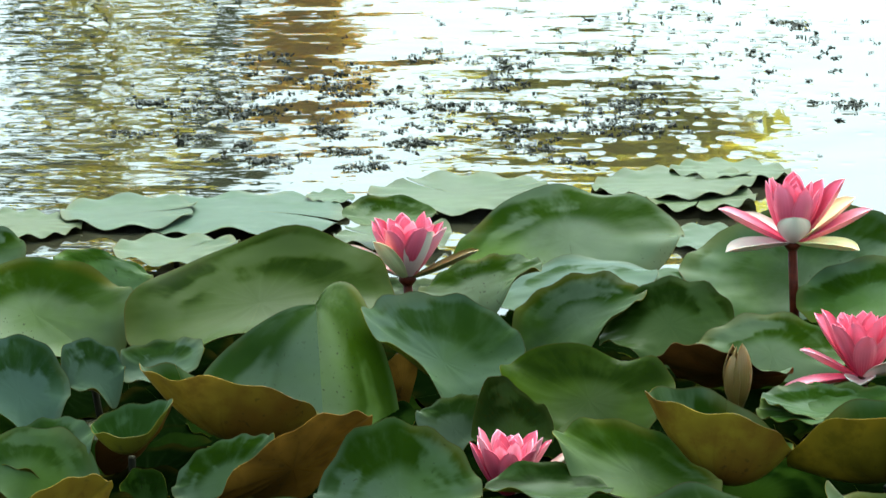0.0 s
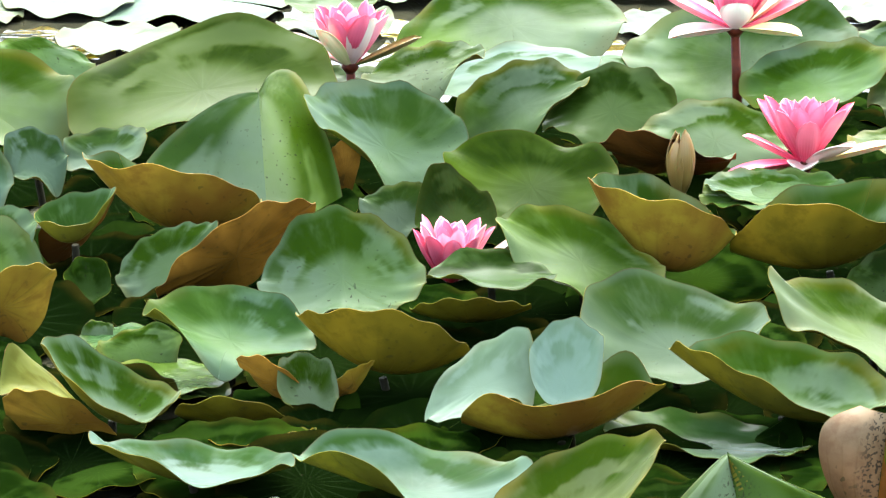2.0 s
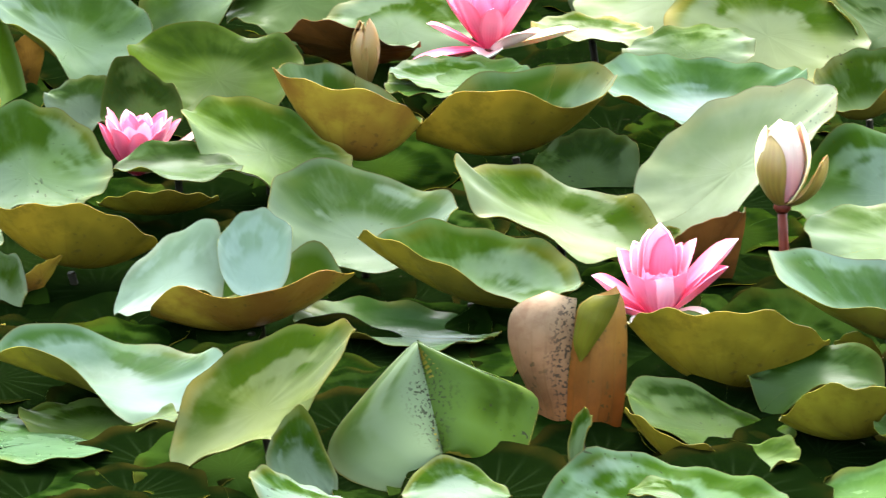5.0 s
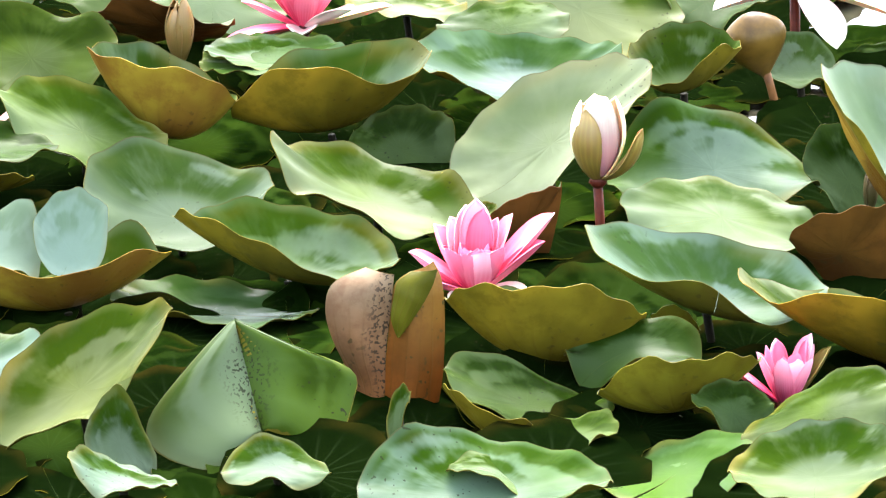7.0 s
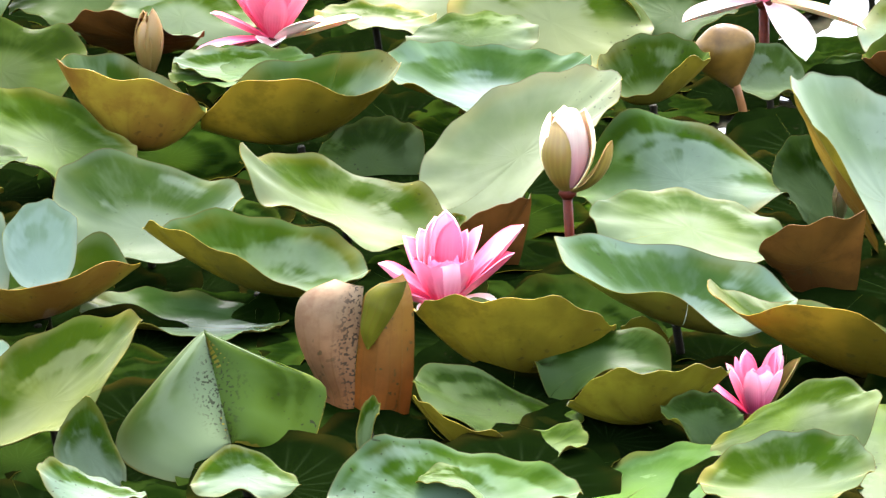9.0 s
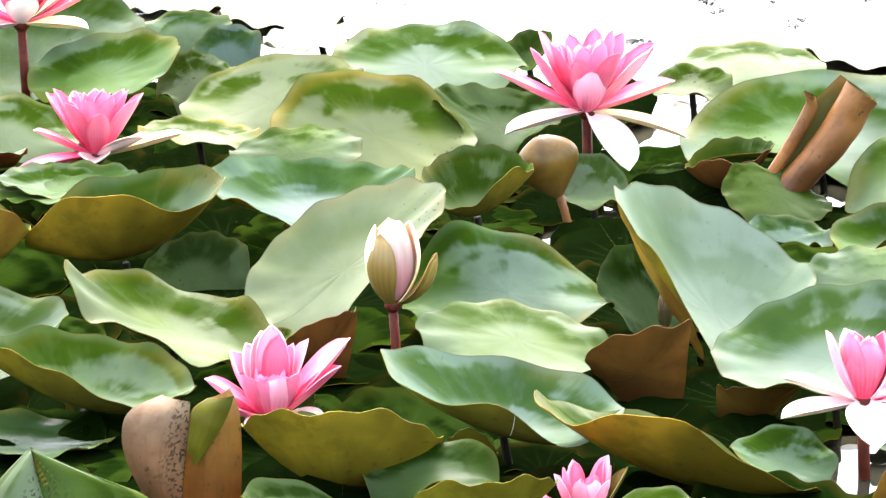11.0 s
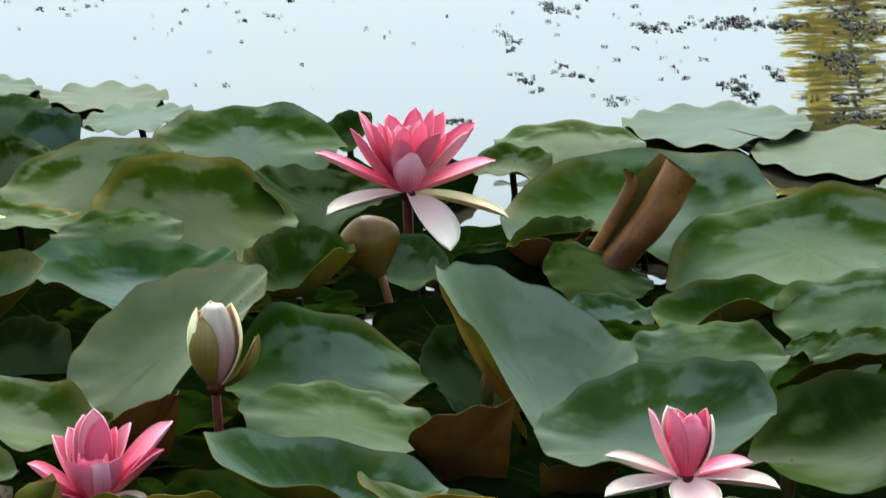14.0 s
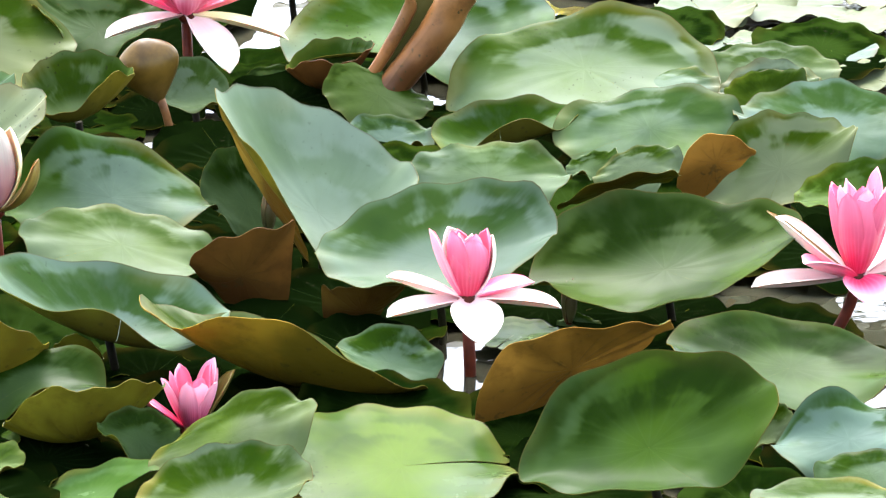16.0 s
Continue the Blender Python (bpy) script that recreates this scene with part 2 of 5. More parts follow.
def petal_material(name, base, tip, streak, gloss=0.4):
    """Petal colour runs from its base to its tip with fine lengthwise streaks."""
    m = Nodes(name)
    u, s = m.uv()
    wob = m.math("MULTIPLY", m.noise(40.0, 2.0), 0.3)
    col = m.mix(m.span(m.math("ADD", s, wob), 0.36, 1.15), base, tip)
    rim = m.span(m.math("ABSOLUTE", m.math("SUBTRACT", u, 0.5)), 0.34, 0.5)
    col = m.mix(m.math("MULTIPLY", rim, m.span(s, 0.15, 0.7, 0.0, 0.15)), col, tip)
    line = m.math("POWER", m.math("ABSOLUTE", m.math("SINE", m.math("ADD", m.math("MULTIPLY", u, 27.0), m.math("MULTIPLY", wob, 9.0)))), 4.0)
    col = m.mix(m.math("MULTIPLY", line, 0.2), col, streak)
    tint = m.mix(m.rand(), (1.0, 0.9, 0.93), (1.04, 1.03, 1.0))
    col = m.mix(1.0, col, tint, "MULTIPLY")
    m.set(Base_Color=col, Roughness=gloss, Normal=m.bump(line, 0.1, 0.0005))
    m.bsdf.inputs["Subsurface Weight"].default_value = 0.25
    m.bsdf.inputs["Subsurface Radius"].default_value = (0.01, 0.004, 0.004)
    m.bsdf.inputs["Subsurface Scale"].default_value = 0.15
    return m.mat


PINK = petal_material("deep_pink_petal", (0.42, 0.005, 0.045), (0.74, 0.17, 0.27), (0.7, 0.14, 0.24))
ROSE = petal_material("pale_pink_petal", (0.6, 0.035, 0.12), (0.86, 0.4, 0.48), (0.82, 0.32, 0.42))
WHITE = petal_material("white_pink_petal", (0.62, 0.42, 0.4), (0.66, 0.62, 0.5), (0.63, 0.46, 0.44))
CREAM = petal_material("cream_sepal", (0.72, 0.68, 0.34), (0.8, 0.72, 0.42), (0.55, 0.55, 0.22))
OLIVE = petal_material("olive_sepal", (0.11, 0.075, 0.01), (0.15, 0.1, 0.014), (0.24, 0.2, 0.03), 0.45)
BUD = petal_material("cream_pink_bud_petal", (0.33, 0.14, 0.15), (0.33, 0.29, 0.22), (0.33, 0.15, 0.17))
BRONZE = petal_material("bronze_bud", (0.12, 0.085, 0.016), (0.17, 0.1, 0.018), (0.09, 0.06, 0.012), 0.45)
YELLOW = plain_material("yellow_stamen", (0.7, 0.36, 0.03), (0.6, 0.2, 0.04), 200, 0.5)

w = Nodes("pond_water")
wc = w.coords("Object")
stretch = w.node("ShaderNodeMapping", Vector=wc)
stretch.inputs["Scale"].default_value = (0.4, 1.0, 1.0)
ripples = w.noise(19.0, 1.0, 0.5, stretch.outputs[0])
place = w.node("ShaderNodeSeparateXYZ", Vector=wc)
lane = w.math("MAXIMUM", w.math("MAXIMUM", w.span(place.outputs[0], 0.42, 0.0), w.span(place.outputs[0], 1.15, 1.35)), w.span(place.outputs[1], 4.3, 4.0))
calm = w.math("MAXIMUM", w.math("MULTIPLY", lane, w.span(w.noise(0.9, 2.0, 0.5, wc), 0.3, 0.5, 0.5, 1.0)), 0.07)
swell = w.bump(w.math("MULTIPLY", ripples, calm), 1.0, 0.00085)
small = w.bump(w.math("MULTIPLY", w.noise(75.0, 1.0, 0.5, stretch.outputs[0]), calm), 1.0, 0.00012, swell)
weedy = w.math("MULTIPLY", w.span(place.outputs[1], 4.75, 5.0), w.span(place.outputs[1], 7.2, 6.2))
weedy = w.math("MULTIPLY", weedy, w.math("MULTIPLY", w.span(place.outputs[0], -0.6, -0.3), w.span(place.outputs[0], 0.62, 0.4)))
cells = w.node("ShaderNodeTexVoronoi", Vector=wc, Scale=34.0)
ring = w.math("MULTIPLY", w.span(cells.outputs[0], 0.02, 0.42), w.math("MULTIPLY", weedy, w.span(w.noise(2.6, 2.0, 0.5, wc), 0.4, 0.55)))
small = w.bump(ring, 1.0, 0.0011, small)
w.set(Base_Color=w.mix(w.noise(3.0), (0.016, 0.018, 0.012), (0.03, 0.026, 0.014)), Roughness=0.015, IOR=1.33, Normal=small)
w.bsdf.inputs["Specular IOR Level"].default_value = 0.54
WATER = w.mat


# ---- helpers for things and parts ----
def thing(name, place, label, category, group="", kind="", turn=0.0):
    ob = new(name)
    ob.empty_display_size = 0.02
    ob.matrix_world = pose(*place, 0, 0, turn)
    return tagged(ob, label, category, group, kind)


def mesh_object(name, verts, faces, mats, parent=None, label="", slots=None, uvs=None, smooth=True):
    me = bpy.data.meshes.new(name)
    me.from_pydata(verts, [], faces)
    for mt in mats:
        me.materials.append(mt)
    if slots is not None:
        me.polygons.foreach_set("material_index", slots)
    if smooth:
        me.polygons.foreach_set("use_smooth", [True] * len(faces))
    if uvs is not None:
        layer = me.uv_layers.new(name="UVMap")
        idx = np.empty(len(me.loops), dtype=np.int32)
        me.loops.foreach_get("vertex_index", idx)
        layer.data.foreach_set("uv", np.asarray(uvs, dtype=np.float32)[idx].ravel())
    ob = new(name, me)
    if parent:
        ob.parent = parent
    if label:
        tagged(ob, label)
    return ob


def tube(name, points, radii, mat, parent=None, label="", sides=10):
    """A round stalk or branch along a line of points."""
    verts, faces = [], []
    pts = [Vector(p) for p in points]
    for i, p in enumerate(pts):
        d = (pts[min(i + 1, len(pts) - 1)] - pts[max(i - 1, 0)]).normalized()
        side = d.cross(Vector((0.3, 0.9, 0.2))).normalized()
        up = side.cross(d)
        for k in range(sides):
            a = 2 * math.pi * k / sides
            verts.append(p + (side * math.cos(a) + up * math.sin(a)) * radii[i])
    for i in range(len(pts) - 1):
        for k in range(sides):
            a, b = i * sides + k, i * sides + (k + 1) % sides
            faces.append((a, b, b + sides, a + sides))
    faces.append(tuple(range(sides))[::-1])
    faces.append(tuple(range((len(pts) - 1) * sides, len(pts) * sides)))
    return mesh_object(name, verts, faces, [mat], parent, label)


def arc(a, b, bow, n=7):
    """Points from a to b that bow sideways by the vector bow."""
    a, b, bow = Vector(a), Vector(b), Vector(bow)
    return [a.lerp(b, i / (n - 1)) + bow * math.sin(math.pi * i / (n - 1)) for i in range(n)]


# ---- lily leaves ----
LEAF_LABELS = {
    "g": "glossy dark green water lily leaf raised above the pond",
    "p": "water lily leaf with pale blue-green sky sheen painted on",
    "f": "pale round lily pad floating flat on the water",
    "q": "green round lily pad floating flat among raised leaves",
    "r": "dark red lily pad lying wet on the water",
    "t": "tan withered water lily leaf folded upright",
    "d": "deep dark green water lily leaf in shade",
    "s": "water lily leaf with pale grey-green sky sheen painted on",
    "w": "upright water lily leaf painted pale with sky sheen",
    "y": "yellow-tinged green water lily leaf with curled margin",
    "b": "upturned water lily leaf showing its brown-olive underside",
    "v": "upturned water lily leaf showing its olive-green underside",
    "k": "upturned water lily leaf with a dark rust-brown underside",
    "o": "rust-brown folded water lily leaf standing upright",
}
leaf_rng = random.Random(5)


def leaf_height(r, th, cup, waves, frill, crease):
    z = cup * r * r + crease * abs(math.cos(th)) * r
    for k in range(len(waves) // 2):
        z += (waves[2 * k] * math.cos((k + 1) * th) + waves[2 * k + 1] * math.sin((k + 1) * th)) * r ** (k + 1)
    return z / 1000 + frill[0] * r ** 5 * math.sin(frill[1] * th + frill[2])


def leaf_shape(kind, rx, ry, cup, waves, crease=0.0, notch=None):
    """The upper and lower faces of a round lily leaf with a slit. rx, ry: half widths in plan; cup and waves: the rise of its rim in mm."""
    rng = leaf_rng
    if kind == "f":
        cup, waves = cup * 0.7, [0.55 * v for v in waves]
    slit = radians(notch if notch is not None else rng.uniform(0, 360) if kind in "fqr" else rng.uniform(50, 130) if kind in "bvk" else rng.uniform(215, 325))
    frill = ((0.003 if kind == "f" else 0.0019) * min(1.0, rx / 0.06), rng.randint(8, 13), rng.uniform(0, 6.28))
    rim_noise = [(rng.uniform(0.004, 0.012), rng.randint(4, 13), rng.uniform(0, 6.28)) for _ in range(3)]
    nr, nt = 11, 72
    slit_w, dip = (0.03, 0.14) if kind in "fqr" else (0.002, 0.02)
    top, uvs = [], []
    for j in range(nt + 1):
        q = j / nt
        q -= 0.18 * math.sin(2 * math.pi * q) / (2 * math.pi)
        th = slit + slit_w + q * (2 * math.pi - 2 * slit_w)
        near = min(th - slit, slit + 2 * math.pi - th)
        lobe = 1.0 - dip * math.exp(-near / 0.09)
        wob = 1.0 + sum(a * math.sin(k * th + f) for a, k, f in rim_noise)
        for i in range(nr + 1):
            r = 0.002 + 0.998 * (i / nr) ** 0.85
            rad = r * lobe * wob
            top.append(Vector((rx * rad * math.cos(th), ry * rad * math.sin(th), leaf_height(r, th, cup, waves, frill, crease))))
            uvs.append((q, r))
    n1 = nr + 1
    quads = [(j * n1 + i, j * n1 + i + 1, (j + 1) * n1 + i + 1, (j + 1) * n1 + i) for j in range(nt) for i in range(nr)]
    normals = [Vector() for _ in top]
    for f in quads:
        n = (top[f[2]] - top[f[0]]).cross(top[f[3]] - top[f[1]])
        for v in f:
            normals[v] += n
    low = [p - n.normalized() * 0.0004 for p, n in zip(top, normals)]
    edge = [j * n1 + nr for j in range(nt + 1)]
    base, more = len(low), len(edge)
    rim = [(base + j, base + more + j, base + more + j + 1, base + j + 1) for j in range(nt)]
    return top, quads, uvs, low + [low[e] for e in edge] + [top[e] for e in edge], [tuple(reversed(f)) for f in quads] + rim, uvs + [uvs[e] for e in edge] * 2


def leaf(kind, x, y, z, turn, rx, ry, cup, waves, crease=0.0, notch=None):
    ob = thing("lily_leaf", (x, y, z), LEAF_LABELS[kind], "lily leaf", "water lily leaves", turn=turn)
    top, quads, uvs, low, low_faces, low_uvs = leaf_shape(kind, rx, ry, cup, waves, crease, notch)
    mesh_object("blade", top, quads, [UPPER[kind]], ob, uvs=uvs)
    mesh_object("underside", low, low_faces, [LOWER[kind]], ob, uvs=low_uvs)
    if kind in "ot" or (kind in "bvk" and cup < 14):
        return ob
    dx, dy = leaf_rng.uniform(-0.03, 0.03), leaf_rng.uniform(0.0, 0.05)
    tube("petiole", arc((0, 0.005, -0.006), (dx, dy + 0.005, -0.22 - z), (0.01, 0.01, 0)), [0.003] * 7, PETIOLE, ob)
    return ob


# ---- water, bed and banks ----
def sheet(name, x0, x1, y0, y1, z, mat, label, category):
    return tagged(mesh_object(name, [(x0, y0, z), (x1, y0, z), (x1, y1, z), (x0, y1, z)], [(0, 1, 2, 3)], [mat], smooth=False), label, category, kind="structure")


sheet("water", -60, 60, -0.6, 46, 0.0, WATER, "still pond water with faint ripples mirroring the sky", "water")
sheet("ground", -900, 900, -900, 900, -0.6, GRASS, "dark pond bed and grass around the pond", "ground")


def bank(name, x0, x1, y0, y1):
    verts, faces, nx, ny = [], [], 40, 6
    for j in range(ny + 1):
        for i in range(nx + 1):
            x, y = x0 + (x1 - x0) * i / nx, y0 + (y1 - y0) * j / ny
            z = -0.55 + 1.1 * min(1, j / 2) + 0.25 * noise.noise(Vector((x * 0.2, y * 0.3, 0)))
            verts.append((x, y, z))
    for j in range(ny):
        for i in range(nx):
            a = j * (nx + 1) + i
            faces.append((a, a + 1, a + nx + 2, a + nx + 1))
    return tagged(mesh_object(name, verts, faces, [GRASS]), "grassy far bank of the pond", "bank", kind="structure")


bank("ground_far_bank", -90, 90, 40, 75)


def leaf_material(name, a, b, glow=0.8):
    """Thin tree leaves that let the sky's light through."""
    m = Nodes(name)
    g = m.node("ShaderNodeNewGeometry").outputs["Random Per Island"]
    col = m.mix(g, a, b)
    m.set(Base_Color=col, Roughness=0.7)
    thin = m.node("ShaderNodeBsdfTranslucent", Color=col)
    both = m.node("ShaderNodeMixShader", Fac=glow)
    m.t.links.new(m.bsdf.outputs[0], both.inputs[1])
    m.t.links.new(thin.outputs[0], both.inputs[2])
    m.t.links.new(both.outputs[0], m.t.nodes["Material Output"].inputs["Surface"])
    return m.mat


OCHRE = leaf_material("ochre_foliage", (0.95, 0.66, 0.07), (0.75, 0.48, 0.05))
GOLD = leaf_material("yellow_green_foliage", (0.95, 0.82, 0.1), (0.8, 0.7, 0.08))
DARKG = leaf_material("dark_green_foliage", (0.05, 0.07, 0.02), (0.025, 0.04, 0.012), 0.3)


def tree(x, y, height, spread, mat, label, seed, crown_from=0.3, leaves=6500, size=1.2, group="trees on the far bank"):
    rng = random.Random(seed)
    ob = thing("tree", (x, y, 0.2), label, "tree", group)
    trunk = arc((0, 0, -0.3), (rng.uniform(-0.4, 0.4), 0, height * 0.9), (rng.uniform(-0.3, 0.3), 0, 0))
    tube("trunk", trunk, [0.0035 * height * (1 - 0.13 * i) for i in range(7)], BARK, ob)
    ends = []
    for k in range(14):
        h = height * (crown_from + (0.85 - crown_from) * k / 13)
        a = rng.uniform(0, 6.28)
        reach = spread * rng.uniform(0.55, 1.0) * math.sin(math.pi * (0.15 + 0.8 * (1 - k / 14)))
        end = Vector((math.cos(a) * reach, math.sin(a) * reach, h + reach * rng.uniform(0.2, 0.6)))
        tube("limb", arc((0, 0, h), end, (0, 0, 0.1 * reach)), [0.0022 * height * (1 - 0.13 * i) for i in range(7)], BARK, ob, sides=6)
        ends += [end, end * 0.7 + Vector((0, 0, h * 0.3))]
    verts, faces = [], []
    for _ in range(leaves):
        c = rng.choice(ends) + Vector((rng.gauss(0, 1), rng.gauss(0, 1), rng.gauss(0, 0.8))) * spread * 0.2
        s = rng.uniform(0.07, 0.16) * size
        u = Vector((rng.uniform(-1, 1), rng.uniform(-1, 1), rng.uniform(-1, 1))).normalized()
        v = u.cross(Vector((rng.uniform(-1, 1), rng.uniform(-1, 1), rng.uniform(-1, 1)))).normalized()
        i = len(verts)
        verts += [c - u * s * 1.5, c - v * s * 0.7, c + u * s * 1.5, c + v * s * 0.7]
        faces.append((i, i + 1, i + 2, i + 3))
    mesh_object("crown", verts, faces, [mat], ob, smooth=False)
    return ob


def polar(az, dist):
    return (-math.sin(radians(az)) * dist, math.cos(radians(az)) * dist)


for az, dist, height, spread, mat, label, seed, low in (
    (3.8, 47, 14.5, 0.7, GOLD, "slim yellow-leaved autumn tree on the far bank", 1, 0.2),
    (4.6, 50, 17.0, 0.45, DARKG, "slim dark green tree on the far bank", 2, 0.3),
    (5.2, 46, 15.5, 0.8, OCHRE, "ochre-orange autumn tree on the far bank", 3, 0.8),
    (2.7, 49, 13.0, 0.55, DARKG, "slim dark green tree with a narrow crown on the far bank", 4, 0.2),
    (1.4, 48, 10.9, 0.8, OCHRE, "lower ochre-brown autumn tree on the far bank", 5, 0.3),
    (-1.9, 46, 10.6, 1.3, GOLD, "small yellow-green tree on the far bank", 6, 0.88),
    (-16.1, 46, 16.0, 0.9, GOLD, "tall yellow-green tree on the far bank", 7, 0.2),
    (-19.6, 50, 17.0, 2.0, DARKG, "tall dark green tree on the far bank", 8, 0.2),
    (9.0, 49, 16.0, 2.6, GOLD, "tall yellow-green autumn tree on the far bank", 9, 0.2),
):
    tree(*polar(az, dist), height, spread, mat, label, seed, low)


# ---- the water lilies: flowers ----
def petal_mesh(length, width, e0, e1, cup, point=1.0):
    """A lance-shaped petal that leaves the centre along +x at e0 degrees and ends at e1, hollow towards the middle."""
    ns, nu = 13, 8
    x = z = 0.0
    verts, uvs, line = [], [], []
    for i in range(ns + 1):
        s = i / ns
        e = radians(e0 + (e1 - e0) * s)
        if i:
            x += math.cos(e) * length / ns
            z += math.sin(e) * length / ns
        half = width * 0.54 * (0.32 + 0.68 * math.sin(math.pi * 0.5 * min(1.0, s / 0.55)) ** 1.1) * (1.0 if s < 0.55 else max(0.0, 1 - ((s - 0.55) / 0.45) ** (2.5 * point)) ** 0.62)
        half = max(half, width * 0.02)
        for k in range(nu + 1):
            u = k / nu * 2 - 1
            lift = cup * half * u * u
            verts.append(Vector((x - math.sin(e) * lift, u * half, z + math.cos(e) * lift)))
            uvs.append(((u + 1) / 2, s))
    n1 = nu + 1
    quads = [(i * n1 + k, (i + 1) * n1 + k, (i + 1) * n1 + k + 1, i * n1 + k + 1) for i in range(ns) for k in range(nu)]
    normals = [Vector() for _ in verts]
    for f in quads:
        n = (verts[f[2]] - verts[f[0]]).cross(verts[f[3]] - verts[f[1]])
        for v in f:
            normals[v] += n
    off = [v + n.normalized() * 0.0009 for v, n in zip(verts, normals)]
    c = len(verts)
    loop = [i * n1 for i in range(ns + 1)] + [ns * n1 + k for k in range(1, nu + 1)] + [i * n1 + nu for i in range(ns - 1, -1, -1)]
    side = [(a, c + a, c + b, b) for a, b in zip(loop, loop[1:])]
    faces = [tuple(reversed(f)) for f in quads] + [tuple(c + v for v in f) for f in quads] + side
    return verts + off, faces, uvs + uvs


def petal(name, parent, az, length, width, e0, e1, mat, cup=0.55, label="", point=1.0):
    verts, faces, uvs = petal_mesh(length, width, e0, e1, cup, point)
    ob = mesh_object(name, verts, faces, [mat], parent, label, uvs=uvs)
    ob.matrix_basis = pose(0, 0, 0, 0, 0, az) @ pose(0.003, 0, 0)
    return ob


def whorl(name, parent, n, az0, length, width, e0, e1, mat, rng, jitter=1.0, point=1.0):
    for k in range(n):
        az = az0 + 360 * k / n + rng.uniform(-7, 7) * jitter
        petal(name, parent, az, length * rng.uniform(0.86, 1.06), width * rng.uniform(0.72, 0.92), e0 + rng.uniform(-8, 8) * jitter, e1 + rng.uniform(-9, 9) * jitter, mat, rng.uniform(0.4, 0.75), point=point)


def stamens(parent, n, height, rng):
    verts, faces = [], []
    for k in range(n):
        a, lean = rng.uniform(0, 6.28), rng.uniform(0.1, 0.5)
        d = Vector((math.cos(a) * lean, math.sin(a) * lean, 1)).normalized()
        side = d.cross(Vector((math.sin(a), -math.cos(a), 0.2))).normalized() * 0.0014
        base, tip = d * 0.002, d * height * rng.uniform(0.75, 1.1)
        i = len(verts)
        verts += [base - side, base + side, tip + side * 0.4, tip - side * 0.4, base + d.cross(side), tip + d.cross(side) * 0.4]
        faces += [(i, i + 1, i + 2, i + 3), (i + 1, i + 4, i + 5, i + 2), (i + 4, i, i + 3, i + 5)]
    mesh_object("stamens", verts, faces, [YELLOW], parent, "yellow stamens")


def flower(place, label, stalk_to, seed, rings, extra=(), lean=(0, 0), stamen=0.02, neck=1.0, point=1.0):
    """rings: rows of (part, count, azimuth, length, width, angle at the base, angle at the tip, material)."""
    rng = random.Random(seed)
    ob = thing("water_lily_flower", place, label, "water lily", "water lily flowers")
    head = pose(0, 0, 0, lean[0], lean[1], 0)
    for name, n, az, length, width, e0, e1, mat in rings:
        whorl(name, ob, n, az, length, width, e0, e1, mat, rng, point=point)
    for name, az, length, width, e0, e1, mat in extra:
        petal(name, ob, az, length, width, e0, e1, mat)
    if stamen:
        stamens(ob, 40, stamen, rng)
    for ch in ob.children:
        ch.matrix_basis = head @ ch.matrix_basis
    verts = [(math.cos(a) * rr * neck, math.sin(a) * rr * neck, zz * neck) for rr, zz in ((0.004, -0.006), (0.008, -0.001), (0.006, 0.005)) for a in [2 * math.pi * k / 12 for k in range(12)]]
    faces = [(i * 12 + k, i * 12 + (k + 1) % 12, (i + 1) * 12 + (k + 1) % 12, (i + 1) * 12 + k) for i in range(2) for k in range(12)] + [tuple(range(12))[::-1], tuple(range(24, 36))]
    mesh_object("receptacle", verts, faces, [STALK], ob).matrix_basis = head
    s = Vector(stalk_to)
    tube("stalk", arc((0, 0, -0.004), s, (0.004, 0, 0)), [0.0042 * neck] * 7, STALK, ob, "red-brown stalk")
    return ob


# ---- leaves: kind, place, turn, half widths, cup and rim waves ----
leaf("f", -0.394, 4.621, 0.006, 4.9, 0.055, 0.055, -0.3, (-3.7, -1.9, -0.5, -1.4, 0.6, -0.9, 0.1, -0.3, -0.1, -0.4, 0.1, -0.5))
leaf("g", -0.427, 4.436, 0.020, 5.5, 0.050, 0.023, 4.0, (-3.6, 20.6, 2.0, 8.2, 4.0, -2.1, -0.2, -2.1, -1.6, 0.5, 1.3, 0.8))
leaf("f", -0.298, 4.666, 0.006, 3.7, 0.066, 0.066, 2.4, (3.1, -1.0, 2.5, 0.5, 1.1, -1.8, 0.3, -0.1, 0.1, -1.3, -0.1, 0.0))
leaf("f", -0.186, 4.660, 0.008, 2.3, 0.099, 0.099, -5.3, (1.7, -6.9, -5.0, 0.4, 0.1, 2.1, 1.1, -0.8, -2.1, -1.0, -0.3, 1.4))
leaf("f", -0.108, 4.730, 0.006, 1.3, 0.024, 0.025, -0.7, (-0.9, -0.3, -0.8, 0.2, -0.3, -1.0, 0.1, -0.5, 0.2, 0.3, 0.0, 0.2))
leaf("f", 0.015, 4.731, 0.008, -0.2, 0.088, 0.089, 4.1, (6.2, -6.4, 2.6, -1.3, 1.0, -3.1, -0.9, 0.2, -0.0, 0.3, 0.1, 0.7))
leaf("g", -0.049, 4.544, 0.030, 0.6, 0.044, 0.023, 5.7, (-0.1, 9.0, -0.7, -0.9, 0.4, -1.4, -0.5, -0.7, -0.2, -0.6, -0.0, 0.1))
leaf("g", 0.112, 4.385, 0.050, -1.5, 0.104, 0.052, -2.6, (8.8, 31.9, -4.0, 1.1, 4.1, -3.3, -0.1, -1.2, -1.1, -1.9, -0.7, -3.0))
leaf("f", 0.224, 4.776, 0.008, -2.7, 0.081, 0.081, 1.6, (7.2, -8.9, 0.8, 0.2, 2.4, -0.8, -0.4, 0.7, -0.0, -0.2, 0.0, -0.0))
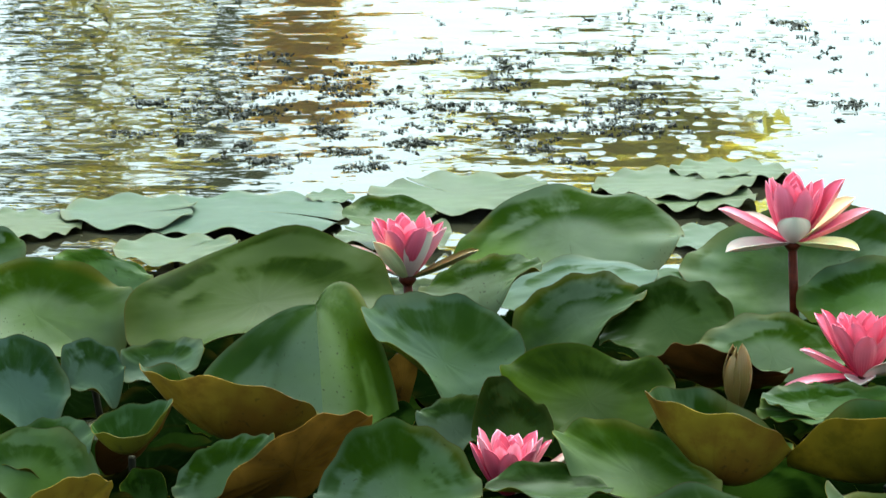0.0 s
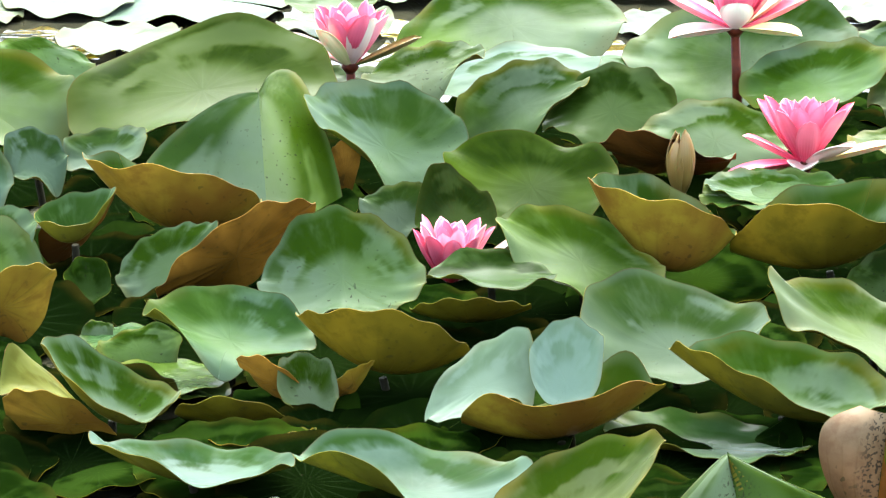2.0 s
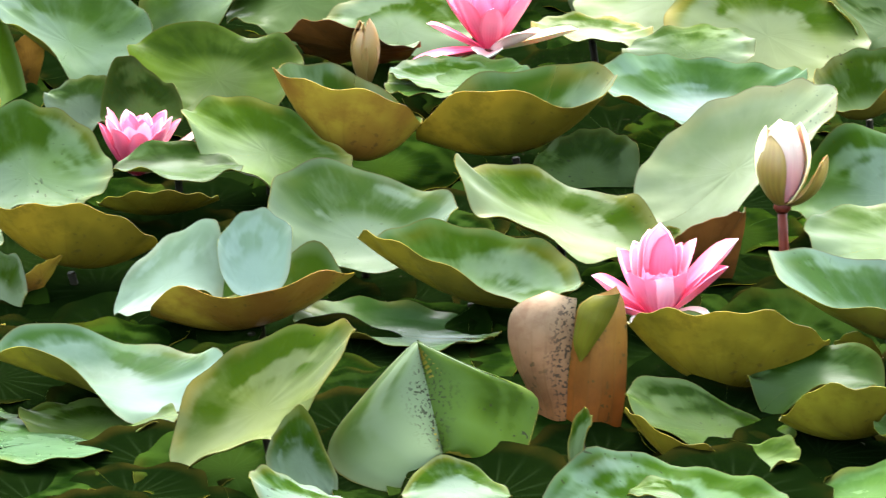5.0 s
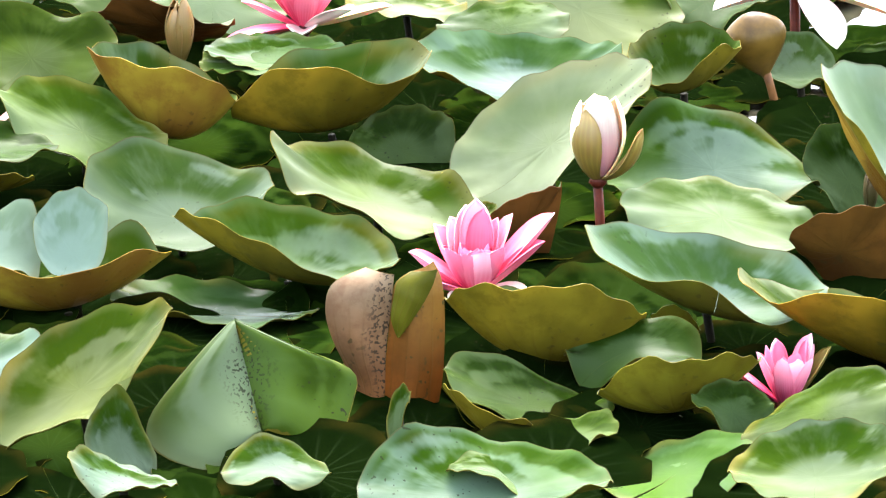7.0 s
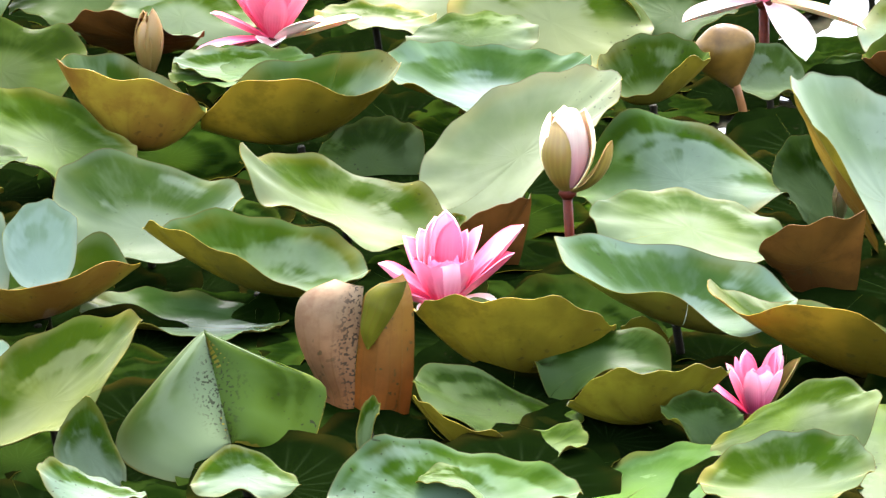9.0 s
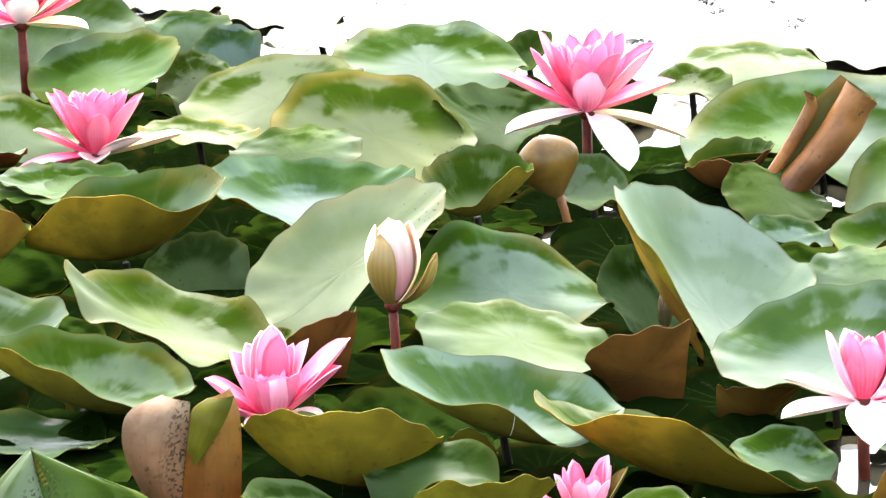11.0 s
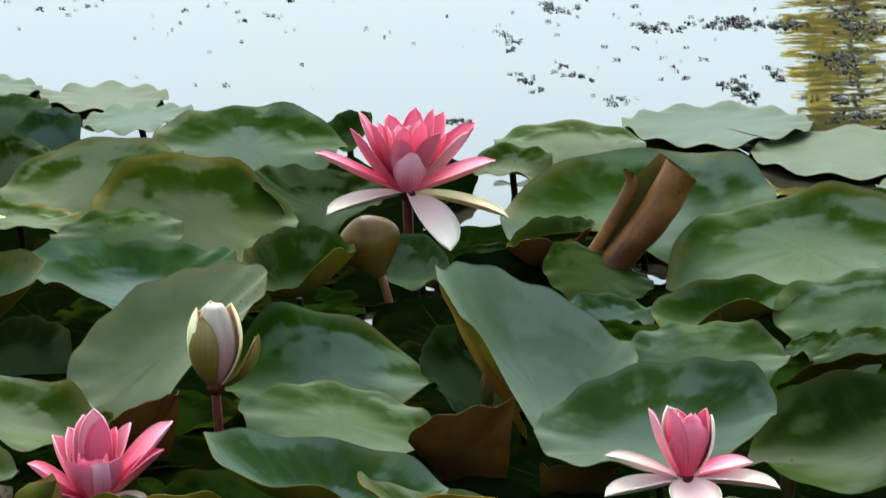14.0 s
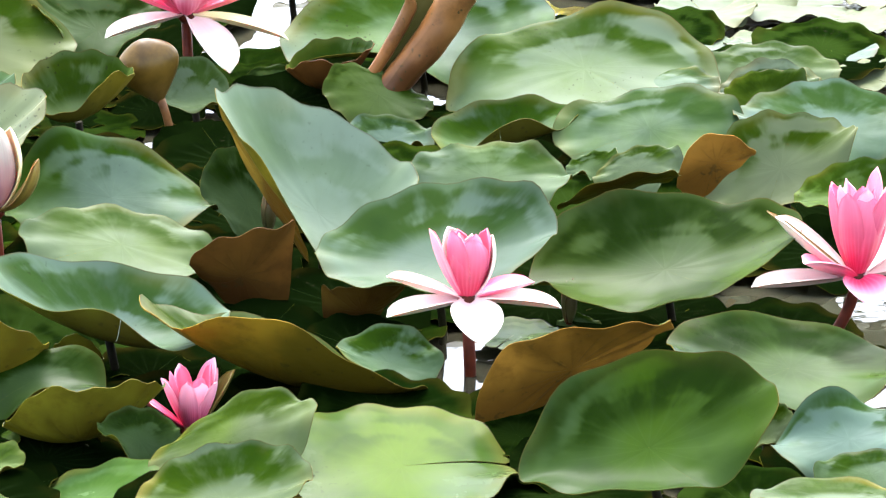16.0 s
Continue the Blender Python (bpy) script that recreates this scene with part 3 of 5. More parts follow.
leaf("f", 0.282, 4.842, 0.006, -3.3, 0.060, 0.060, -0.6, (-1.4, -9.1, -1.3, -0.1, 0.1, -0.4, -0.5, 0.1, 0.1, -0.3, 0.3, 0.0))
leaf("f", 0.247, 4.712, 0.008, -3.0, 0.054, 0.055, 1.8, (3.0, -4.5, 1.7, 0.0, -1.1, -0.9, -0.3, 0.1, 0.2, -0.4, -0.1, -0.2))
leaf("g", 0.308, 4.256, 0.050, -4.1, 0.103, 0.050, 11.9, (11.1, 36.3, 1.9, 0.9, -1.7, -4.4, -0.1, 0.3, 0.8, -1.6, 0.7, -2.2))
leaf("g", 0.366, 4.171, 0.050, -5.0, 0.065, 0.032, 11.1, (13.6, 20.4, 0.6, -0.6, 1.7, 0.6, 0.8, -1.3, -0.2, -0.5, 0.7, -0.6))
leaf("g", 0.445, 4.177, 0.040, -6.1, 0.034, 0.013, 1.5, (5.7, 23.3, 2.9, -0.9, 2.7, -5.1, -2.6, 0.7, 2.2, 1.6, 0.8, -1.7))
leaf("g", -0.345, 4.125, 0.050, 4.8, 0.086, 0.041, 1.5, (0.5, 32.5, -1.7, 7.7, 5.3, -1.6, 2.6, 2.2, 5.2, -0.0, 2.0, -2.7))
leaf("g", -0.298, 4.305, 0.040, 4.0, 0.044, 0.019, -3.2, (-9.0, 19.7, 4.5, -1.3, 0.6, -1.3, 1.0, -0.6, -0.4, -0.2, 0.4, -0.4))
leaf("f", -0.244, 4.480, 0.015, 3.1, 0.059, 0.060, 4.2, (4.3, -3.3, 4.0, -0.8, 2.0, -1.3, -0.4, -0.2, 0.1, -0.7, -0.3, 0.2))
leaf("d", -0.153, 4.086, 0.070, 2.1, 0.114, 0.058, 3.9, (15.2, 31.8, -11.4, -0.8, -3.3, 4.8, 1.7, -2.7, -0.6, 0.7, -1.8, 1.6))
leaf("p", 0.000, 3.974, 0.050, -0.0, 0.066, 0.029, 20.7, (-18.5, 31.4, 5.4, 7.6, 4.0, -4.1, -1.4, -3.6, -3.8, 0.8, 1.0, 3.3))
leaf("b", -0.033, 3.975, 0.030, 0.5, 0.012, 0.004, 9.2, (-0.5, -23.2, 6.6, -0.6, 0.8, 3.4, -1.3, 0.4, -0.5, -1.9, 0.5, -0.4))
leaf("g", 0.032, 4.181, 0.060, -0.4, 0.053, 0.027, 3.6, (15.2, 15.4, 4.1, -3.3, -1.7, -5.3, -2.9, 0.4, -1.4, 2.7, 2.4, 1.1))
leaf("p", 0.113, 4.235, 0.050, -1.5, 0.073, 0.038, -5.9, (10.7, 15.0, 0.7, -1.0, 0.9, -3.5, 0.4, 0.9, 1.2, 0.1, -0.7, -0.6))
leaf("g", 0.113, 4.068, 0.060, -1.6, 0.056, 0.024, 5.4, (20.6, 27.1, 0.5, -10.3, -3.2, -2.3, -1.4, -0.5, 1.1, 2.2, 1.4, -1.1))
leaf("d", 0.187, 4.051, 0.060, -2.6, 0.058, 0.025, -1.5, (4.6, 28.3, -4.7, 5.6, 2.0, -4.9, -2.0, 0.2, -0.3, 0.1, -0.0, -1.4))
leaf("p", 0.221, 4.244, 0.040, -3.0, 0.051, 0.025, -9.8, (-16.5, 19.2, -0.7, 2.5, 0.4, -0.7, 2.1, -0.9, 0.4, -0.9, 0.3, -0.6))
leaf("d", 0.114, 3.824, 0.060, -1.7, 0.069, 0.031, 9.7, (-6.3, 29.9, 7.1, 1.8, 2.3, -2.0, -0.3, -0.1, -3.6, -0.7, -0.6, -0.7))
leaf("k", 0.228, 3.937, 0.050, -3.3, 0.055, 0.032, 4.7, (-7.1, -23.1, 2.6, 3.3, 2.9, 1.5, 1.0, -0.8, 0.9, 0.4, -0.6, -0.6))
leaf("b", 0.210, 3.699, 0.030, -3.3, 0.056, 0.036, 56.5, (-19.9, -4.3, -6.3, -2.8, -1.5, -1.4, -0.1, 0.7, 0.1, 0.2, 0.0, 0.0))
leaf("v", 0.339, 3.704, 0.030, -5.2, 0.077, 0.050, 47.9, (17.4, -3.8, -10.3, 7.3, 7.7, -0.2, -0.9, -0.1, -0.3, -2.1, 0.1, -1.2))
leaf("g", 0.347, 3.453, 0.050, -5.7, 0.074, 0.038, 13.9, (-25.4, 15.4, 3.0, 2.7, -2.5, 2.8, 0.1, 0.6, -6.3, 0.5, 0.7, 1.0))
leaf("g", 0.276, 3.354, 0.030, -4.7, 0.079, 0.043, 31.9, (-18.2, 4.6, -2.0, 7.7, 2.9, -3.1, -1.1, -0.4, -1.6, -2.3, -0.6, -0.5))
leaf("p", 0.205, 3.431, 0.050, -3.4, 0.067, 0.031, 21.0, (-3.6, 28.8, 7.5, -6.2, 2.2, -0.4, 1.5, 0.0, -1.5, -1.1, -0.9, 0.2))
leaf("s", 0.483, 3.516, 0.070, -7.8, 0.074, 0.033, 16.2, (40.5, 34.1, 2.9, -8.3, -4.0, -2.4, -0.6, 3.7, 2.6, 0.6, 0.6, -2.2))
leaf("k", 0.454, 3.444, 0.030, -7.5, 0.027, 0.010, 9.2, (6.5, -25.9, 9.6, -6.2, 4.4, 1.2, 2.4, 0.7, 1.7, 1.0, 0.3, 1.9))
leaf("g", 0.602, 3.504, 0.050, -9.7, 0.078, 0.036, -0.2, (-3.0, 31.2, -5.5, -8.9, 2.7, -5.2, -2.4, 0.2, 0.4, -3.5, -1.0, 1.6))
leaf("p", 0.589, 3.391, 0.050, -9.9, 0.072, 0.037, -1.7, (-9.8, 17.6, -0.2, -1.9, -2.5, -0.3, -1.0, 1.0, -1.6, 1.3, -0.1, 1.1))
leaf("p", 0.551, 3.225, 0.040, -9.7, 0.083, 0.044, 30.5, (-20.1, 9.1, 1.4, 3.0, 0.6, 2.3, 2.8, -2.2, -0.8, -2.9, -1.0, -0.4))
leaf("k", 0.665, 3.333, 0.040, -11.3, 0.037, 0.014, 8.3, (3.0, -35.8, 9.0, -10.5, 6.8, -2.1, 3.8, -1.2, 3.1, 0.4, 1.5, 0.5))
leaf("v", 0.660, 3.155, 0.020, -11.8, 0.098, 0.062, 30.2, (-32.5, -19.1, -6.6, -2.6, 1.0, 1.8, 5.9, -1.1, -1.2, -0.2, -0.2, 0.4))
leaf("v", 0.434, 3.179, 0.020, -7.8, 0.067, 0.042, 47.4, (-5.4, -16.5, -6.9, -0.3, -0.6, -1.0, -1.2, 1.1, 0.6, 0.1, 0.5, -0.7))
leaf("v", 0.532, 3.238, 0.020, -9.3, 0.017, 0.010, 8.1, (-4.4, -8.3, -3.9, -0.2, 0.0, 0.6, 0.2, 0.2, -0.3, 0.1, 0.1, 0.3))
leaf("d", 0.488, 3.145, 0.040, -8.8, 0.046, 0.024, 0.7, (5.2, 12.0, -3.7, -1.2, -4.4, 2.3, 1.3, 3.5, -1.6, -3.2, -1.9, 1.6))
leaf("v", 0.508, 3.076, 0.020, -9.4, 0.053, 0.033, 29.4, (11.2, -15.5, -4.8, 0.7, 2.1, -0.6, -0.7, -0.4, -0.9, 1.2, 0.9, 0.0))
leaf("y", 0.118, 3.078, 0.050, -2.2, 0.060, 0.028, 14.7, (38.1, 25.1, -0.7, -4.3, 6.2, -0.8, -2.1, -3.5, -0.6, 0.1, -1.0, 1.0))
leaf("q", 0.222, 3.322, 0.015, -3.8, 0.073, 0.039, 7.9, (-6.9, 1.7, -1.4, -1.8, 1.3, -1.0, 0.3, -1.2, -1.1, 0.6, 0.5, 0.9))
leaf("w", 0.065, 3.350, 0.050, -1.1, 0.039, 0.015, 2.4, (16.1, 22.1, -8.3, 6.5, -2.3, 5.5, -1.9, 3.9, 0.1, 1.3, -0.9, 0.6))
leaf("w", 0.124, 3.333, 0.060, -2.1, 0.026, 0.010, 15.1, (2.4, 29.9, 3.6, 1.6, 0.3, 0.5, 2.5, 1.1, 0.6, 0.7, 1.5, 0.4))
leaf("b", 0.121, 3.331, 0.020, -2.1, 0.071, 0.045, 31.4, (14.5, -11.3, -2.3, 6.3, -3.4, -1.8, -6.1, -1.7, 1.1, -2.4, 2.0, -0.7))
leaf("v", -0.003, 3.446, 0.030, 0.0, 0.062, 0.039, 37.7, (-12.2, -13.8, -7.3, -0.3, -1.7, -0.1, 0.3, -0.0, 0.3, 0.0, -0.1, 0.0))
leaf("v", 0.062, 3.566, 0.030, -1.0, 0.045, 0.028, 12.7, (0.9, -12.1, -1.9, 0.2, 0.3, 0.1, 0.1, -0.0, -0.0, -0.0, 0.1, -0.1))
leaf("d", 0.078, 3.617, 0.050, -1.2, 0.049, 0.026, 4.0, (-1.1, 4.7, -3.5, 0.5, 2.2, -3.0, -1.0, -0.3, -0.7, 0.3, 0.4, 0.5))
leaf("g", 0.147, 3.651, 0.050, -2.3, 0.064, 0.031, 7.7, (-20.6, 22.2, 3.0, -0.5, 1.6, -3.5, 2.3, -0.9, -2.3, -1.2, -0.1, 3.1))
leaf("p", 0.152, 3.659, 0.040, -2.4, 0.058, 0.030, 2.1, (-8.4, 11.8, 2.0, 1.9, 2.3, -1.7, 0.1, -1.8, -1.7, 0.3, 1.2, 1.4))
leaf("d", 0.054, 3.768, 0.050, -0.8, 0.032, 0.012, 7.8, (-2.2, 24.7, -6.3, -3.9, 3.2, 0.1, -3.4, 2.6, -0.3, 0.5, -1.0, 0.6))
leaf("p", 0.008, 3.853, 0.030, -0.1, 0.030, 0.011, 2.6, (-0.4, 22.2, 2.9, 2.2, -4.1, -0.2, -1.2, 3.2, 0.7, 2.6, 1.7, -0.2))
leaf("g", -0.033, 3.612, 0.050, 0.5, 0.063, 0.025, 17.6, (2.2, 33.7, -0.2, -1.5, 0.5, -1.7, -0.3, 1.2, -0.6, -3.1, 0.3, 0.4), -19.7)
leaf("b", -0.114, 3.670, 0.050, 1.8, 0.061, 0.033, 6.1, (33.5, -32.4, 0.6, -0.7, 1.4, 4.7, -2.3, 1.4, -1.0, -0.4, 0.3, -1.3))
leaf("b", -0.167, 3.813, 0.030, 2.5, 0.070, 0.044, 43.6, (-19.7, -14.3, -1.9, -4.6, 0.0, 1.7, -0.4, 0.7, -0.7, -0.6, 0.1, 0.8))
leaf("g", -0.168, 3.708, 0.030, 2.6, 0.039, 0.015, 6.7, (19.3, 23.7, 5.7, -1.7, 1.4, -3.3, -0.7, 0.3, 0.0, 0.1, 0.7, 0.8))
leaf("p", -0.113, 3.491, 0.040, 1.8, 0.062, 0.031, 14.4, (-12.2, 17.4, 1.3, 3.0, -2.0, -5.8, -4.9, 1.6, 2.3, 1.9, 1.4, -2.4))
leaf("p", -0.282, 3.932, 0.050, 4.1, 0.026, 0.010, 5.1, (-4.1, 22.9, -1.3, -0.2, 3.2, 4.1, 2.7, -3.0, 0.9, -1.0, -0.3, -3.1))
leaf("p", -0.230, 3.991, 0.040, 3.3, 0.035, 0.017, 7.9, (6.5, 14.0, 1.8, -1.1, 1.1, 2.5, 0.6, -1.5, 0.3, 0.7, 0.0, -1.1))
leaf("p", -0.238, 3.716, 0.050, 3.7, 0.031, 0.016, 27.3, (9.0, 7.0, 2.8, -0.1, 1.5, -1.4, -0.1, -0.5, -0.4, 0.3, 0.2, -0.1))
leaf("p", -0.308, 3.730, 0.040, 4.7, 0.041, 0.017, 7.8, (3.4, 20.2, 3.7, 7.2, 5.4, -1.6, 2.0, -4.1, -1.4, -2.4, -1.5, -0.5))
leaf("b", -0.285, 3.573, 0.040, 4.6, 0.042, 0.018, 6.6, (10.6, -29.9, 5.6, -5.2, 3.2, 1.9, 1.3, 2.5, 0.2, 1.0, -0.5, 0.9))
leaf("g", -0.192, 3.353, 0.030, 3.3, 0.048, 0.025, 29.1, (-22.0, 10.1, 6.4, -0.9, 2.9, -1.9, -0.2, 0.3, -0.5, -1.3, -0.2, 0.1))
leaf("t", -0.229, 3.387, 0.030, 3.9, 0.044, 0.028, -2.8, (-28.6, 1.4, -7.8, -8.1, 4.1, 2.4, -3.0, -1.0, 2.1, 0.3, -1.3, 0.2))
leaf("b", -0.081, 3.425, 0.030, 1.4, 0.026, 0.012, 0.9, (-17.7, -17.4, -0.0, -3.3, 2.1, 0.2, 1.2, 0.6, 0.4, 1.0, 0.3, 0.9))
leaf("g", -0.056, 3.414, 0.020, 0.9, 0.022, 0.008, 9.7, (-6.6, 25.4, 2.1, 2.4, 2.1, 0.0, -1.2, -3.8, -2.7, -0.8, -1.7, -0.8))
leaf("b", -0.024, 3.425, 0.030, 0.4, 0.015, 0.007, 3.2, (11.1, -10.4, 1.6, 1.8, 0.3, 0.4, -0.3, 0.6, -0.2, -0.7, 0.2, 0.1))
leaf("v", -0.106, 3.398, 0.008, 1.8, 0.044, 0.026, 7.1, (-4.9, -16.6, -3.3, 1.3, -0.2, 0.4, 0.2, 0.5, -0.2, -0.2, 0.0, 0.4))
leaf("v", -0.088, 3.331, 0.010, 1.5, 0.039, 0.025, 12.3, (3.8, -5.6, 0.8, -1.0, -0.7, -0.2, 0.1, 0.4, 0.2, -0.1, -0.2, -0.2))
leaf("p", 0.017, 3.204, 0.025, -0.3, 0.080, 0.043, 18.2, (-12.3, 5.9, 3.4, 6.9, 11.2, -2.2, -1.3, -2.1, -2.1, 0.3, 1.5, 1.4))
leaf("p", -0.132, 3.244, 0.020, 2.3, 0.069, 0.038, 18.6, (-9.4, -1.9, 4.6, 2.2, 0.7, -2.1, -0.9, -0.6, -1.9, 1.8, 0.7, -0.1))
leaf("q", -0.166, 3.178, 0.014, 3.0, 0.043, 0.044, 0.4, (2.8, -3.9, -0.0, -2.7, 0.5, -1.1, -0.2, 0.5, 0.1, -0.2, 0.1, -0.3))
leaf("q", -0.116, 3.133, 0.014, 2.1, 0.039, 0.039, 0.5, (0.9, 1.7, -0.6, 4.2, 0.3, 1.1, -0.3, 1.7, -0.0, 1.0, 0.3, 0.5))
leaf("q", -0.028, 3.126, 0.014, 0.5, 0.051, 0.051, 1.2, (-6.2, -5.2, 1.1, -2.5, -1.4, -0.5, 0.5, 0.7, -0.6, -0.4, 0.3, 0.4))
leaf("q", -0.081, 3.194, 0.014, 1.4, 0.041, 0.041, -2.4, (-0.8, -6.8, -2.8, 0.5, -0.9, -1.1, 0.1, -0.6, 0.4, -0.0, 0.2, 0.2))
leaf("d", 0.013, 3.165, 0.010, -0.2, 0.053, 0.029, 5.6, (1.1, 5.6, 3.7, -2.8, -2.8, -0.8, 0.5, 1.4, -0.2, 0.5, 0.6, 0.7))
leaf("q", -0.159, 3.488, 0.014, 2.6, 0.047, 0.047, 2.5, (-3.1, -3.2, 2.3, 0.4, -0.2, -0.9, -0.2, -0.1, 0.2, 0.2, -0.0, -0.3))
leaf("q", -0.186, 3.580, 0.014, 3.0, 0.042, 0.042, -2.3, (-3.8, -3.6, -2.8, -0.8, -0.2, -0.6, 0.0, -0.6, 0.0, 0.2, 0.2, -0.1))
leaf("g", 0.141, 3.026, 0.030, -2.7, 0.023, 0.009, -1.6, (-8.9, 27.5, -6.1, -1.8, -1.0, -2.3, 1.7, 1.2, 0.5, 1.2, -0.1, 0.8))
leaf("g", 0.139, 2.959, 0.030, -2.7, 0.034, 0.018, 5.8, (-9.1, 3.5, 2.9, -4.9, -1.8, 0.4, 0.4, 1.4, 0.5, -1.2, -0.6, 0.6))
leaf("g", 0.236, 2.978, 0.030, -4.5, 0.035, 0.018, -1.1, (-1.4, 8.6, -4.9, -1.3, 2.0, -1.1, 1.5, -0.2, -0.8, -1.4, -0.8, 0.5))
leaf("g", 0.354, 2.857, 0.050, -7.1, 0.078, 0.041, 12.3, (3.1, 12.8, -2.5, -8.3, 1.0, 0.0, -3.0, 1.0, -0.1, -1.0, -0.1, 0.2))
leaf("g", 0.362, 2.870, 0.060, -7.2, 0.030, 0.016, -3.4, (-12.5, 0.3, -5.2, -0.2, 2.5, 0.0, 0.6, 0.5, -0.2, -0.7, -0.0, -0.4))
leaf("d", 0.412, 3.100, 0.020, -7.6, 0.056, 0.029, 7.8, (-14.8, 10.4, 5.0, -2.3, 4.3, -1.9, 0.3, -0.4, -1.3, -0.2, -0.3, 1.6))
leaf("v", 0.387, 3.063, 0.010, -7.2, 0.035, 0.021, 17.2, (-18.9, -10.3, 1.2, -1.2, -1.2, -0.5, -1.1, 0.7, 0.2, 0.6, 0.5, 0.2))
leaf("p", 0.434, 3.036, 0.020, -8.1, 0.028, 0.014, 1.9, (6.9, 9.6, 2.9, -1.5, -3.9, -0.4, -1.4, 1.5, 0.4, 1.4, 0.9, -1.1))
leaf("q", 0.491, 2.977, 0.014, -9.4, 0.051, 0.052, 2.8, (11.5, 3.4, 2.9, 3.2, 0.6, -1.7, -0.2, -1.0, -0.2, -0.9, -0.7, -0.6))
leaf("g", 0.588, 2.985, 0.050, -11.1, 0.054, 0.027, -3.9, (16.9, 16.0, 0.5, 5.7, 1.8, -0.6, 3.2, -1.6, 1.6, -0.8, 0.7, -0.8))
leaf("d", 0.538, 3.042, 0.030, -10.0, 0.027, 0.010, 3.0, (-6.6, 17.7, 3.9, 6.2, 4.8, -3.1, -0.3, -2.6, -1.2, 0.3, 0.9, 0.3))
leaf("y", 0.560, 2.868, 0.050, -11.0, 0.054, 0.027, 11.2, (7.3, 15.7, 0.0, 1.4, 0.4, -2.1, -1.0, 0.1, -0.7, -0.4, -0.6, 0.2))
leaf("q", 0.702, 2.998, 0.014, -13.2, 0.077, 0.077, 1.6, (-1.4, 13.6, 0.1, -6.3, -2.0, -0.4, -1.3, -2.8, 0.0, -0.2, -0.1, -1.5))
leaf("b", 0.833, 3.059, 0.050, -15.2, 0.066, 0.034, -0.2, (35.9, -37.8, -4.9, 12.4, 2.3, -2.5, -1.0, 0.7, 0.4, 0.3, -0.2, -0.4))
leaf("d", 0.825, 2.847, 0.070, -16.2, 0.080, 0.037, 14.8, (19.5, 33.7, -2.7, 0.8, 5.7, -0.3, 1.1, -1.9, 1.2, -2.5, -0.4, -1.4))
leaf("d", 0.983, 3.056, 0.040, -17.8, 0.083, 0.044, 7.4, (-8.6, 13.9, 2.9, -1.9, 1.5, -3.6, -0.9, -1.8, -1.9, -1.6, -1.4, 1.3))
leaf("p", 0.978, 2.914, 0.040, -18.6, 0.050, 0.025, 3.4, (10.1, 15.9, 1.4, -5.6, 1.3, -7.2, -2.4, 3.9, -1.0, -0.5, 0.6, -0.4))
leaf("g", 0.938, 2.963, 0.030, -17.6, 0.017, 0.006, 1.1, (11.1, 10.8, -2.5, 2.1, 1.2, 0.7, 1.4, -0.6, -0.1, -0.6, 0.5, -0.5))
leaf("y", 0.945, 2.831, 0.030, -18.5, 0.055, 0.030, 3.7, (-0.2, -0.1, -0.7, 0.3, 0.3, -0.6, 0.2, 1.1, 0.1, 0.8, -0.2, -0.0))
leaf("g", 0.979, 2.873, 0.030, -18.8, 0.036, 0.018, 1.2, (5.3, 12.2, 3.5, -0.8, 0.2, 0.0, 0.3, -0.6, -1.0, 0.3, -0.5, -0.0))
leaf("d", 0.951, 3.249, 0.050, -16.3, 0.096, 0.049, 17.5, (15.5, 24.9, 0.0, -4.2, 4.1, -2.1, -3.4, 1.9, 0.2, -0.8, -2.2, -0.4))
leaf("p", 0.793, 3.278, 0.060, -13.6, 0.085, 0.042, 16.4, (12.3, 26.7, -0.0, 3.2, 0.9, -1.1, -0.7, -1.8, -3.2, -0.9, -0.6, 0.8))
leaf("w", 0.735, 3.403, 0.060, -12.2, 0.073, 0.031, 44.3, (-35.9, 34.8, 15.0, 4.4, 5.1, -9.1, -3.5, -2.7, -2.0, 2.4, 1.9, 2.4))
leaf("p", 0.875, 3.459, 0.060, -14.2, 0.062, 0.030, -0.2, (0.8, 20.7, 1.9, -0.8, -0.4, -1.0, -0.4, -3.2, -0.4, -1.9, 0.1, -1.2))
leaf("k", 0.744, 3.296, 0.020, -12.7, 0.029, 0.012, 6.9, (7.0, -20.7, 6.0, 6.6, -2.9, -1.8, 2.0, 1.2, -1.9, -0.6, 1.4, -0.3))
leaf("g", 0.742, 3.204, 0.012, -13.0, 0.037, 0.018, 6.9, (-5.9, 13.3, -0.6, 3.8, 0.4, -1.6, 1.0, 0.3, 0.9, -0.1, 0.3, -0.1))
leaf("q", 0.840, 3.239, 0.014, -14.5, 0.031, 0.031, 0.8, (2.4, 0.2, -0.1, -0.7, -0.1, -1.4, -0.4, 0.4, 0.2, 0.2, 0.3, -0.2))
leaf("g", 0.892, 3.260, 0.010, -15.3, 0.016, 0.006, -4.9, (0.0, 13.2, 3.5, -0.5, 0.3, -0.8, 1.0, -0.0, -0.2, 0.4, 0.3, -0.1))
leaf("g", 1.022, 3.730, 0.060, -15.3, 0.109, 0.055, -3.2, (8.0, 30.6, -9.6, -0.5, -1.6, 0.9, -3.1, -3.7, 1.6, 1.5, -0.7, 0.8))
leaf("g", 0.924, 3.888, 0.050, -13.4, 0.113, 0.058, 10.9, (9.5, 27.6, -4.4, 5.1, 7.6, 0.1, -1.4, -4.6, -4.3, -1.8, -0.9, 0.3))
